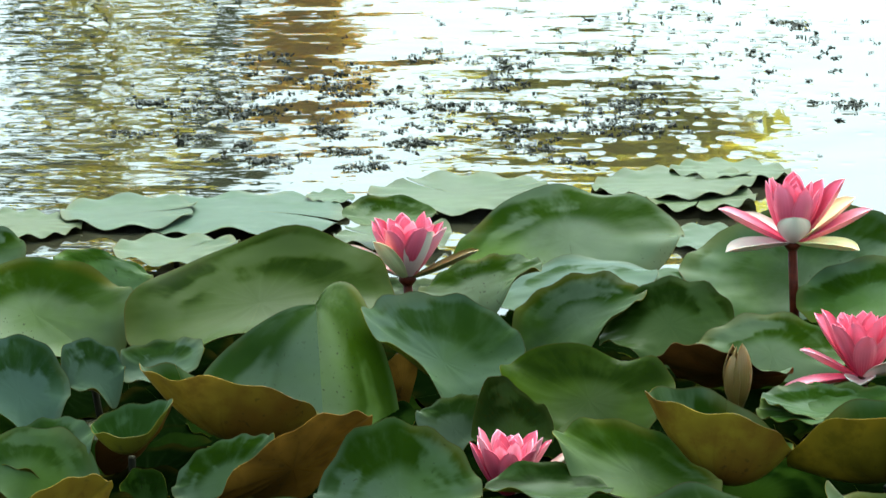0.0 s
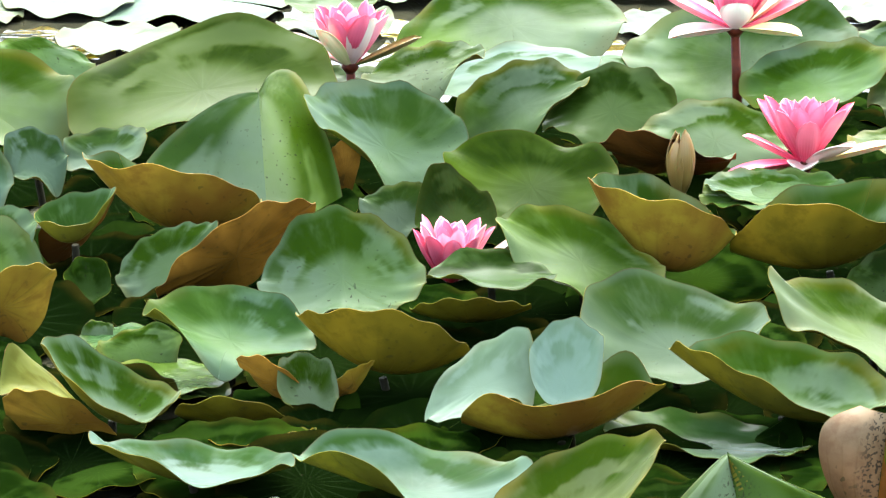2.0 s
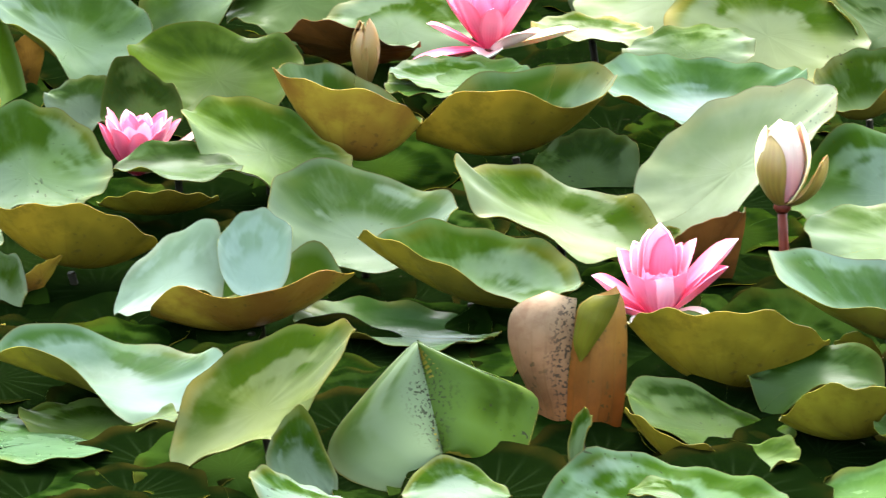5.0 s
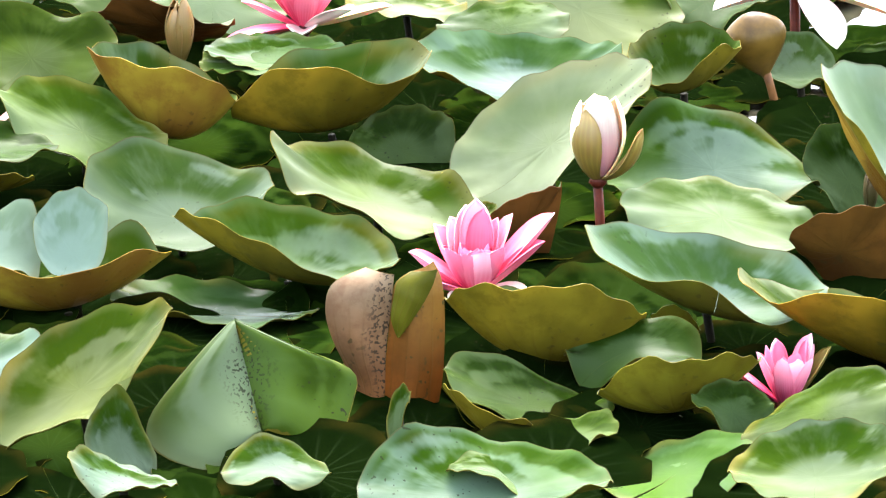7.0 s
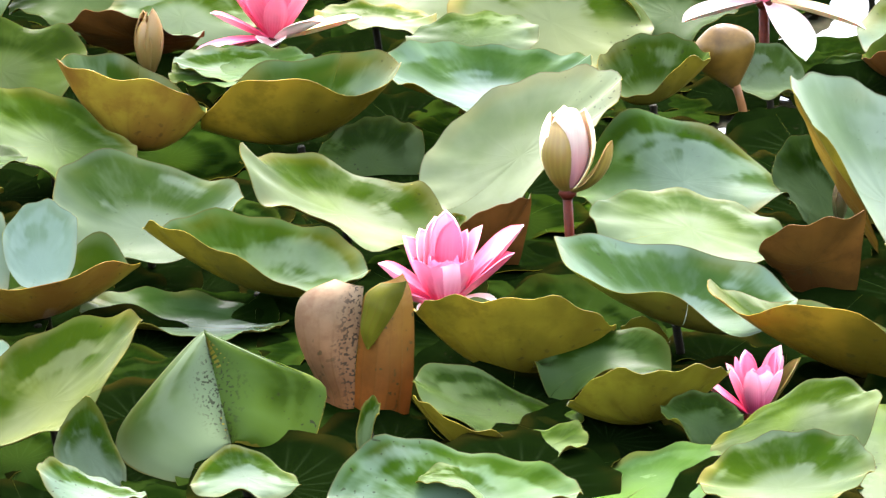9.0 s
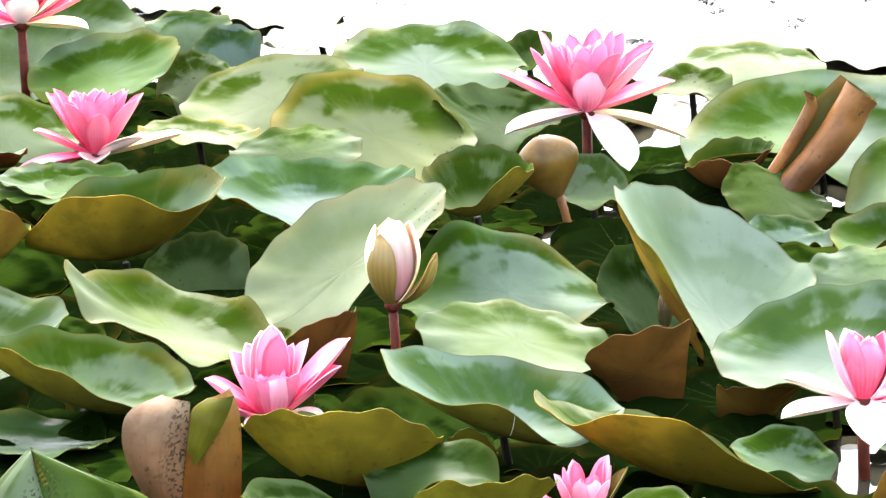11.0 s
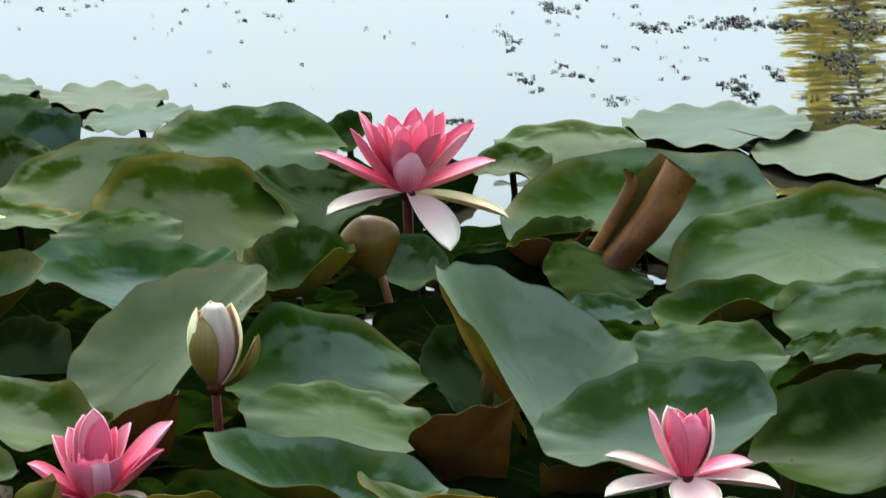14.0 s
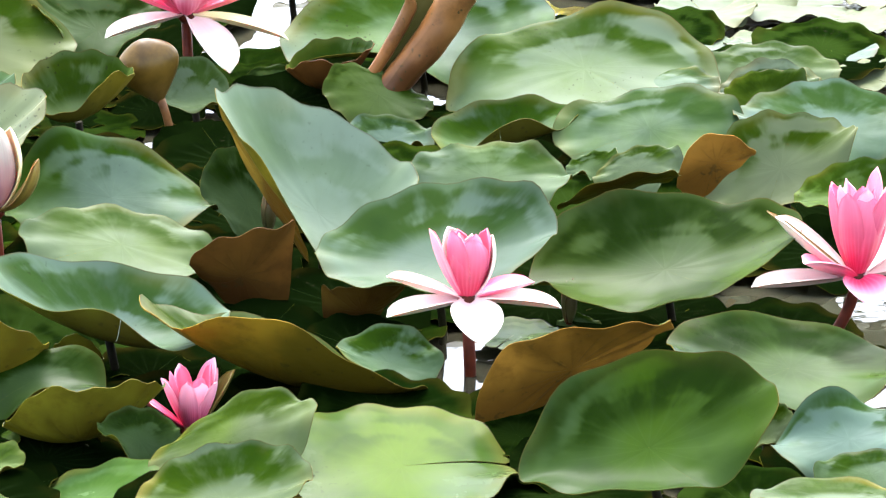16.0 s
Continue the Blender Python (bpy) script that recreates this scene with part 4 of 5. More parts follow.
leaf("g", 0.945, 4.243, 0.020, -12.6, 0.068, 0.035, -3.4, (-0.6, 14.3, 1.6, 1.1, 0.8, -1.9, 0.0, -0.4, -0.3, 0.0, 0.7, 0.1))
leaf("f", 1.102, 4.330, 0.006, -14.3, 0.087, 0.087, 2.6, (2.9, -6.4, 1.9, -1.1, -1.2, -2.6, -0.0, 0.0, 0.1, -0.0, 0.2, 0.7))
leaf("f", 1.200, 4.214, 0.006, -15.9, 0.095, 0.096, 0.3, (2.5, -4.5, -0.2, 0.9, 0.6, -1.5, 0.4, -0.2, 0.7, -0.8, 0.3, 0.2))
leaf("f", 1.216, 4.051, 0.010, -16.7, 0.042, 0.042, 2.9, (-5.2, 8.1, 2.0, 3.5, 1.6, -2.4, -0.1, -1.4, -0.3, -0.1, 0.7, -0.2))
leaf("f", 1.215, 3.911, 0.008, -17.3, 0.031, 0.031, -0.3, (3.1, 4.8, -0.3, 1.0, 0.1, 2.1, 0.0, 0.3, -0.1, 1.3, -0.0, 0.1))
leaf("f", 1.277, 4.067, 0.008, -17.4, 0.028, 0.027, 2.6, (-3.2, 11.6, 1.6, 4.5, 0.1, 1.6, -0.4, 1.9, -0.0, 1.6, 0.2, 0.3))
leaf("g", 1.065, 3.697, 0.050, -16.1, 0.058, 0.030, -4.8, (7.0, 15.0, 0.6, -0.2, 0.4, -0.1, -0.2, 0.3, -0.2, -0.6, 0.8, -0.3))
leaf("p", 1.036, 3.590, 0.050, -16.1, 0.075, 0.037, 0.4, (6.0, 23.2, 0.7, -0.5, -3.5, 1.4, -1.3, 0.9, 1.4, 1.6, -0.6, 0.1))
leaf("g", 0.935, 3.640, 0.030, -14.4, 0.058, 0.031, 18.7, (10.7, 6.7, -4.1, -4.3, -2.1, 3.1, 3.7, 1.1, 0.7, -2.4, -0.9, 0.3))
leaf("g", 1.143, 3.634, 0.050, -17.5, 0.033, 0.013, 2.3, (1.5, 28.0, 5.9, 4.0, -0.1, 1.7, 0.6, 2.9, 0.2, 0.9, 0.5, 0.4))
leaf("g", 1.103, 3.465, 0.050, -17.7, 0.056, 0.021, 6.5, (18.0, 33.3, 1.3, -5.2, 4.3, 0.6, 2.0, -0.1, 2.4, -1.6, 0.2, -1.9))
leaf("b", 1.051, 3.460, 0.060, -16.9, 0.029, 0.011, -0.9, (12.2, -23.0, -3.2, 5.4, 0.2, 1.6, -0.9, -0.9, 0.9, 0.7, -0.4, 0.1))
leaf("g", 1.008, 3.521, 0.040, -16.0, 0.034, 0.014, -2.7, (9.3, 16.9, 2.1, -0.0, -0.8, -1.4, -0.7, 1.3, -1.2, 1.5, 0.6, 1.5))
leaf("v", 0.972, 3.446, 0.050, -15.8, 0.045, 0.028, 0.0, (13.1, -13.8, -3.0, -0.4, 0.5, 0.0, 0.1, -0.2, -0.1, -0.0, 0.2, -0.2))
leaf("g", 0.984, 3.566, 0.030, -15.4, 0.020, 0.009, 0.1, (2.9, 10.4, 1.7, 4.1, 3.6, 1.3, 1.0, -1.8, -1.5, 0.3, -0.2, 1.3))
leaf("g", 1.133, 3.392, 0.050, -18.5, 0.041, 0.020, 5.9, (7.4, 13.8, -2.0, 4.5, 0.7, 2.3, -0.1, 2.0, -0.0, 1.3, 0.1, 0.7))
leaf("p", 1.171, 3.556, 0.050, -18.2, 0.074, 0.037, 6.4, (-1.9, 22.4, 5.9, 0.5, 2.4, -6.4, -0.3, -1.9, -2.0, 0.2, -0.6, 1.3))
leaf("p", 1.210, 3.827, 0.020, -17.5, 0.056, 0.027, -2.2, (1.3, 20.4, 2.5, -3.1, -0.7, -0.5, 0.4, -0.9, 0.2, 0.5, 0.5, -0.5))
leaf("p", 1.177, 3.733, 0.030, -17.5, 0.040, 0.018, -1.9, (6.0, 17.6, 3.6, -0.9, 0.2, -1.2, 0.4, 0.1, 0.0, 0.0, 0.9, 0.0))
leaf("g", 0.643, 4.165, 0.050, -8.8, 0.086, 0.043, 1.8, (-0.0, 26.3, 1.5, 0.7, 0.7, -3.5, -1.2, -2.5, -0.2, -2.9, -0.4, -0.0))
leaf("g", 0.498, 4.074, 0.050, -7.0, 0.077, 0.038, 4.2, (12.7, 25.5, 3.7, 1.2, 2.6, -3.6, -0.3, -1.4, -0.3, 0.1, 0.8, 0.5))
leaf("y", 0.567, 3.951, 0.050, -8.2, 0.084, 0.038, 4.5, (-8.7, 37.4, -2.1, -2.4, -0.1, -2.8, -2.4, 0.3, 2.0, -0.8, 0.7, 0.3))
leaf("d", 0.672, 3.965, 0.050, -9.6, 0.054, 0.026, 13.0, (-7.0, 19.6, 10.2, -0.8, -1.6, -6.0, -4.1, 1.7, 2.3, 2.3, 1.7, -1.6))
leaf("p", 0.497, 3.908, 0.050, -7.2, 0.054, 0.026, -1.4, (3.0, 17.9, 2.6, 1.5, 0.0, -1.5, -0.0, 0.7, -0.4, 0.1, 0.7, 0.1))
leaf("p", 0.493, 3.777, 0.040, -7.4, 0.081, 0.043, 21.9, (0.4, 13.6, 6.9, -2.3, 3.1, -1.6, -2.2, -1.3, 0.9, 1.8, 0.6, -0.1))
leaf("g", 0.620, 3.752, 0.040, -9.4, 0.044, 0.022, 32.2, (7.1, 13.9, -0.4, -6.7, -4.1, -1.9, -0.5, 1.0, -0.4, 0.9, 1.3, 0.3))
leaf("p", 0.725, 3.824, 0.030, -10.7, 0.029, 0.011, 7.1, (0.0, 18.7, -4.4, -0.1, -0.3, -1.1, -0.9, 1.1, 0.3, 0.7, 1.0, -0.1))
leaf("k", 0.844, 3.858, 0.020, -12.3, 0.036, 0.023, 29.3, (8.3, 3.0, -2.5, 0.5, 2.6, -1.1, -0.2, -0.7, -1.0, -0.2, 0.3, 0.1))
leaf("d", 0.865, 3.775, 0.036, -12.8, 0.044, 0.020, -2.9, (-8.5, 18.4, 2.0, -4.2, 1.5, -1.0, -0.8, -0.3, 0.5, 0.2, -0.1, 0.5))
leaf("d", 0.803, 3.896, 0.014, -11.6, 0.032, 0.013, -2.2, (7.0, 17.2, 3.8, -2.4, -0.7, -3.4, -1.1, -0.9, -1.6, -0.5, -0.1, 0.3))
leaf("p", 0.859, 3.718, 0.015, -13.0, 0.037, 0.017, 1.5, (0.8, 16.2, 2.9, -4.1, -2.6, -1.9, -1.5, 1.9, -0.0, 2.8, 2.5, 0.8))
leaf("g", 0.871, 4.138, 0.030, -11.9, 0.035, 0.018, 2.5, (1.4, 11.1, -2.2, 1.9, 3.1, 2.6, 1.8, 0.8, 1.2, -0.7, 0.5, -1.1))
leaf("f", 0.567, 4.541, 0.006, -7.1, 0.061, 0.061, 1.6, (-1.4, -4.1, 1.7, 1.5, 0.6, -0.8, 0.5, 0.3, 0.5, 0.1, 0.3, 0.1))
leaf("f", 0.471, 4.606, 0.006, -5.8, 0.047, 0.047, -1.7, (-1.9, -3.4, -1.8, -0.3, -0.5, -0.1, -0.1, -0.6, -0.1, 0.3, 0.0, -0.3))
leaf("p", 0.487, 4.309, 0.030, -6.4, 0.031, 0.012, 1.1, (2.0, 26.7, 4.9, 2.5, 0.7, -1.2, 0.5, 1.6, 0.1, 0.9, 0.8, 0.5))
leaf("f", 0.583, 4.404, 0.020, -7.5, 0.052, 0.053, 0.8, (7.4, -2.5, 0.2, -1.2, 0.4, -0.5, -0.4, 1.2, 0.1, 0.1, 0.2, -0.2))
leaf("p", 0.462, 4.433, 0.020, -5.9, 0.044, 0.019, -1.3, (5.3, 19.6, 4.5, -1.0, 0.2, -1.0, 1.4, -0.5, -0.4, 0.0, 0.0, -0.1))
leaf("p", 0.748, 4.249, 0.030, -10.0, 0.020, 0.008, 12.2, (5.9, 15.3, 3.0, -1.8, -0.1, -0.3, 0.1, -0.1, -0.8, 1.2, 0.6, 0.1))
leaf("d", 0.702, 3.499, 0.040, -11.4, 0.034, 0.013, 2.3, (-18.3, 28.6, -1.6, -0.6, 2.9, -3.3, -0.5, -0.7, -0.4, 1.3, 1.2, 0.9))
leaf("d", 0.389, 3.675, 0.020, -6.0, 0.041, 0.016, 3.6, (1.8, 30.2, 3.7, 5.3, 1.1, -0.7, 0.4, 1.5, -0.3, 1.1, 0.9, 1.2))
leaf("g", 0.296, 3.870, 0.040, -4.4, 0.043, 0.023, 7.5, (-2.2, 5.9, 0.0, -0.2, -0.1, -1.6, -0.8, 0.1, 0.1, 0.2, 0.6, -0.1))
leaf("y", 0.425, 3.968, 0.050, -6.1, 0.050, 0.027, 4.2, (-4.0, 4.0, -0.7, 1.6, 1.6, 0.9, 1.4, 0.8, 1.4, 0.0, 1.0, -1.1))
leaf("g", 0.269, 3.996, 0.050, -3.9, 0.063, 0.029, -0.5, (-5.9, 25.6, 0.3, 3.0, 2.5, -3.5, 0.9, -2.8, -1.1, -1.4, 0.2, 0.1))
leaf("p", 0.308, 3.865, 0.040, -4.6, 0.059, 0.031, 5.2, (3.5, 7.2, -1.9, -0.4, -0.1, 0.6, -0.3, 0.3, 0.0, 0.6, 0.4, -0.2))
leaf("k", -0.239, 3.758, 0.040, 3.6, 0.030, 0.015, 8.9, (18.7, -17.7, 7.9, 5.8, 0.2, -1.9, 0.7, -0.0, 0.1, -0.3, -0.2, 0.6))
leaf("y", 0.420, 3.387, 0.060, -7.1, 0.007, 0.003, 2.9, (3.4, 4.5, -0.2, -0.6, 0.4, -0.9, -0.1, 0.3, -0.2, 0.2, 0.2, -0.2))
leaf("q", -0.144, 3.478, 0.012, 2.4, 0.031, 0.031, -0.1, (-3.7, 0.7, -0.4, 1.8, -0.8, -0.2, -0.1, 0.9, 0.3, 0.2, 0.1, 0.0))
leaf("d", -0.227, 3.680, 0.020, 3.5, 0.018, 0.007, 10.0, (-2.8, 15.3, -0.1, 2.4, -0.3, -1.1, -1.6, 0.5, -0.9, 0.3, 0.4, -0.2))
leaf("g", -0.181, 3.532, 0.020, 2.9, 0.031, 0.012, -0.6, (1.9, 18.9, 5.4, 2.7, 0.0, -1.2, 1.3, -0.5, 0.7, -0.8, 0.7, -0.9))
leaf("b", -0.225, 3.362, 0.020, 3.8, 0.043, 0.022, 1.3, (-15.9, -24.2, -0.9, 3.5, -0.5, 1.2, 0.3, 0.6, 0.3, -0.2, -0.2, 0.0))
leaf("y", -0.215, 3.589, 0.015, 3.4, 0.012, 0.005, -3.8, (1.4, 16.0, 4.1, -0.6, 0.6, 0.1, 0.7, 0.3, -0.2, 0.3, 0.6, 0.0))
leaf("f", -0.047, 4.569, 0.006, 0.6, 0.055, 0.056, 3.2, (1.7, -1.5, 2.0, 3.1, 1.2, 2.4, -0.7, 2.0, -0.4, 0.9, 0.3, 0.4))
leaf("f", 0.250, 4.564, 0.006, -3.1, 0.042, 0.042, 0.2, (-3.4, 4.6, -0.9, -0.9, -0.2, 0.5, -0.3, -0.5, 0.1, 0.8, 0.3, -0.1))
leaf("b", 0.702, 3.438, 0.075, -11.5, 0.033, 0.018, 3.0, (-60.9, -17.4, -0.4, 0.6, -0.7, 0.1, -0.8, -1.0, -0.3, -0.1, 0.4, 0.2))
leaf("r", 0.723, 3.759, 0.012, -10.9, 0.026, 0.026, -0.0, (-1.4, 1.3, -0.1, 0.6, 0.0, 0.1, 0.0, 0.5, -0.0, 0.8, -0.0, -0.1))
leaf("y", 0.322, 3.056, 0.035, -6.0, 0.008, 0.003, 0.1, (12.1, 15.2, 1.2, -4.0, -2.1, -2.4, -1.2, 1.1, 0.5, 1.2, 1.6, 0.0))
leaf("p", -0.341, 3.915, 0.040, 5.0, 0.042, 0.016, 7.0, (-6.5, 34.6, -1.4, 4.1, 4.3, -2.6, -0.7, -3.8, -1.9, -1.8, -0.7, 1.0))
leaf("p", -0.318, 3.712, 0.030, 4.9, 0.055, 0.022, 5.0, (-5.7, 29.5, -0.0, 5.4, 1.6, -0.0, -1.7, -3.0, -0.9, 2.0, 1.2, -0.8))
leaf("d", -0.015, 4.315, 0.012, 0.3, 0.058, 0.034, 4.0, (0.0, 6.0, 1.0, -1.0, 1.0, 0.0))
leaf("f", 1.217, 4.047, 0.009, -16.7, 0.044, 0.044, 2.9, (6.5, 0.7, 4.7, 2.1, 1.2, -1.7, 1.9, -2.0, -0.7, -0.2, 0.7, -0.7))
leaf("f", 1.300, 4.059, 0.008, -17.8, 0.052, 0.052, -0.3, (-4.7, 1.4, -4.9, -1.1, -2.7, 2.7, -0.3, 1.8, 0.9, 1.1, -0.8, -1.0))
leaf("f", 1.346, 4.002, 0.008, -18.6, 0.037, 0.037, 1.5, (3.3, -1.3, 0.3, 4.4, 0.1, -2.4, -1.4, 0.2, 0.1, 0.4, -0.2, 0.4))
leaf("f", 1.244, 3.959, 0.008, -17.4, 0.039, 0.039, -0.3, (3.7, -4.5, -1.2, 0.0, 1.1, -1.5, 0.2, 0.5, 1.2, -0.4, 0.3, -0.7))
leaf("f", 1.292, 3.907, 0.008, -18.3, 0.034, 0.034, -0.0, (5.9, -1.0, 3.3, -0.8, 2.4, -0.6, -0.7, 0.3, 1.0, 1.1, 0.2, -1.0))
leaf("f", 1.296, 3.835, 0.008, -18.7, 0.035, 0.035, 1.1, (3.3, 5.5, 0.1, 1.0, -2.6, 0.2, -1.5, 0.5, -0.4, 0.8, -1.1, -0.9))
leaf("f", 1.300, 3.964, 0.008, -18.2, 0.029, 0.029, 0.6, (1.0, 4.8, -0.1, 3.1, 0.1, 2.6, 0.7, -1.4, -0.4, 1.1, -0.4, -0.7))
leaf("f", 1.205, 3.946, 0.008, -17.0, 0.029, 0.029, -0.8, (1.7, -0.9, -2.4, -0.9, -0.5, 2.4, 1.9, 0.5, -1.3, 0.7, 0.4, 0.8))
leaf("f", 1.372, 4.058, 0.009, -18.7, 0.025, 0.025, -0.8, (1.6, -5.3, 2.6, 2.9, -0.5, 2.7, -1.3, 1.8, -0.1, 0.8, 0.6, 1.2))
leaf("g", 1.179, 3.737, 0.030, -16.5, 0.042, 0.022, 3.0, (2.0, 15.0, -1.0, 2.0, 2.0, -2.0))


P, S = "petal", "sepal"
flower((-0.031, 4.28, 0.04), "half-open pink water lily flower low among the leaves", (0.01, 0.02, -0.25), 11,
       [(P, 8, 15, 0.06, 0.023, 44, 72, PINK), (P, 7, 40, 0.059, 0.022, 56, 82, PINK), (P, 5, 0, 0.052, 0.018, 68, 90, ROSE)],
       [(S, -135, 0.056, 0.024, 30, 62, CREAM), (S, -6, 0.066, 0.02, 14, 34, OLIVE), (P, -52, 0.058, 0.03, 44, 72, WHITE), (P, -20, 0.06, 0.022, 44, 66, ROSE), (S, 165, 0.062, 0.022, 16, 30, WHITE), (S, 95, 0.06, 0.022, 30, 50, CREAM), (P, 165, 0.06, 0.026, 50, 74, PINK)])
flower((0.299, 4.2, 0.092), "open pink water lily flower on a tall red stalk", (0.002, 0.0, -0.3), 12,
       [(P, 7, 39, 0.062, 0.024, 46, 84, PINK), (P, 6, 10, 0.06, 0.022, 58, 94, PINK), (P, 5, 0, 0.052, 0.018, 70, 98, PINK)],
       [(P, 176, 0.068, 0.024, 16, 34, ROSE), (P, 4, 0.072, 0.024, 12, 34, ROSE), (P, -90, 0.038, 0.027, 22, 80, WHITE), (S, -158, 0.06, 0.026, -6, 2, WHITE), (S, -25, 0.058, 0.024, -4, 4, CREAM), (S, 20, 0.066, 0.026, 24, 40, CREAM), (P, 12, 0.07, 0.028, 36, 66, PINK), (S, 140, 0.06, 0.024, 10, 20, WHITE)])
flower((0.338, 3.93, 0.048), "open pink water lily flower just above the leaves", (0.001, 0.0, -0.3), 13,
       [(P, 7, 12, 0.062, 0.023, 40, 66, PINK), (P, 7, 38, 0.058, 0.022, 54, 80, PINK), (P, 6, 10, 0.054, 0.019, 68, 90, PINK)],
       [(P, -165, 0.058, 0.018, 22, 34, ROSE), (S, -12, 0.072, 0.02, 10, 22, CREAM), (S, 188, 0.066, 0.02, -6, -12, ROSE), (S, -100, 0.034, 0.024, 0, 12, WHITE), (S, -45, 0.054, 0.025, 20, 32, WHITE), (S, -145, 0.054, 0.016, -20, -26, OLIVE), (P, 150, 0.064, 0.022, 40, 58, PINK)])
flower((0.05, 3.72, 0.012), "pink water lily flower half hidden behind a leaf", (0.0, 0.02, -0.25), 14,
       [(P, 8, 0, 0.056, 0.021, 44, 66, PINK), (P, 8, 20, 0.056, 0.02, 56, 80, ROSE), (P, 6, 0, 0.05, 0.017, 70, 88, PINK)],
       [(P, -2, 0.076, 0.018, 30, 42, WHITE)])
flower((0.402, 3.3, 0.03), "wide open pink water lily flower resting on the water", (0.0, 0.02, -0.25), 15,
       [(P, 7, 15, 0.046, 0.024, 42, 76, PINK), (P, 6, 35, 0.042, 0.022, 54, 92, PINK), (P, 5, 0, 0.034, 0.017, 64, 100, PINK)],
       [(P, 174, 0.054, 0.024, 22, 46, ROSE), (P, 192, 0.05, 0.022, 10, 30, ROSE), (P, 152, 0.056, 0.025, 40, 74, ROSE), (P, 128, 0.056, 0.025, 48, 80, ROSE), (P, 106, 0.062, 0.024, 60, 86, ROSE), (P, 84, 0.066, 0.022, 68, 88, ROSE),
        (P, 60, 0.06, 0.02, 70, 88, PINK), (P, 22, 0.06, 0.018, 58, 70, ROSE), (P, 8, 0.076, 0.026, 38, 52, ROSE), (P, -12, 0.06, 0.022, 34, 48, PINK), (P, -84, 0.044, 0.026, 34, 86, ROSE), (P, -118, 0.042, 0.024, 34, 84, PINK), (P, -150, 0.046, 0.024, 34, 80, PINK), (P, -50, 0.046, 0.022, 40, 78, PINK),
        (S, -30, 0.036, 0.022, 2, 10, WHITE), (S, -120, 0.03, 0.022, -4, 0, WHITE), (P, 40, 0.054, 0.016, 62, 76, PINK)])
flower((0.584, 3.1, 0.012), "small cupped pink water lily flower between leaves", (0.0, 0.02, -0.25), 16,
       [(P, 5, 30, 0.046, 0.016, 46, 80, ROSE), (P, 4, 10, 0.046, 0.016, 60, 88, PINK), (P, 3, 0, 0.036, 0.013, 74, 92, PINK)],
       [(P, 172, 0.046, 0.013, 30, 44, ROSE), (P, -70, 0.04, 0.017, 48, 96, ROSE), (P, -110, 0.034, 0.017, 46, 96, PINK), (S, 8, 0.048, 0.015, 44, 64, OLIVE), (P, 30, 0.05, 0.017, 56, 80, ROSE)])
flower((0.734, 3.9, 0.076), "large wide open pink water lily flower on a dark red stalk", (-0.003, 0.0, -0.3), 17,
       [(P, 7, 39, 0.073, 0.024, 36, 66, PINK), (P, 8, 22, 0.068, 0.023, 50, 80, PINK), (P, 7, 13, 0.062, 0.023, 64, 88, ROSE), (P, 5, 20, 0.056, 0.018, 74, 94, PINK)],
       [(P, 172, 0.08, 0.022, 18, 32, ROSE), (P, 8, 0.076, 0.026, 8, 22, ROSE), (S, -162, 0.072, 0.024, -6, -8, WHITE), (S, -62, 0.064, 0.032, -32, -38, WHITE), (S, -14, 0.082, 0.021, -10, -18, CREAM), (P, -95, 0.056, 0.025, 18, 84, ROSE), (P, 18, 0.08, 0.028, 26, 52, PINK), (P, -25, 0.074, 0.026, 34, 60, ROSE), (P, 165, 0.078, 0.022, 44, 76, ROSE)])
flower((0.796, 3.2, 0.055), "white and pink water lily flower with spread outer petals", (0.001, 0.0, -0.3), 18,
       [(P, 4, 20, 0.054, 0.026, 48, 104, PINK), (P, 4, 60, 0.05, 0.02, 64, 98, ROSE)],
       [(P, -88, 0.05, 0.026, 50, 104, PINK), (P, 172, 0.058, 0.021, 46, 82, ROSE), (P, 120, 0.052, 0.026, 52, 86, WHITE), (P, 14, 0.05, 0.026, 34, 100, WHITE), (S, 170, 0.056, 0.02, 14, 22, WHITE), (S, 195, 0.06, 0.023, -6, 0, WHITE), (S, -94, 0.058, 0.033, -10, -16, WHITE), (S, -15, 0.062, 0.024, -4, -6, WHITE), (S, 10, 0.048, 0.022, 6, 8, ROSE)], stamen=0.014)
flower((1.076, 3.2, 0.051), "large pink and white water lily flower on a leaning stalk", (-0.022, 0.0, -0.05), 19,
       [(P, 6, 0, 0.074, 0.021, 52, 86, PINK), (P, 6, 32, 0.078, 0.02, 62, 92, ROSE), (P, 4, 0, 0.066, 0.018, 74, 94, PINK)],
       [(S, 160, 0.07, 0.03, 22, 50, WHITE), (S, 188, 0.078, 0.025, -4, 6, WHITE), (S, 158, 0.076, 0.01, 30, 42, OLIVE), (S, -95, 0.044, 0.03, -2, -14, ROSE), (P, -155, 0.052, 0.028, 14, 30, ROSE), (S, -10, 0.072, 0.028, 4, 16, WHITE), (S, 20, 0.072, 0.028, 22, 40, WHITE), (P, -90, 0.07, 0.03, 50, 98, PINK)])

# closed buds
DARK_BUD = petal_material("dark_olive_bud", (0.05, 0.045, 0.012), (0.08, 0.05, 0.015), (0.03, 0.025, 0.008))
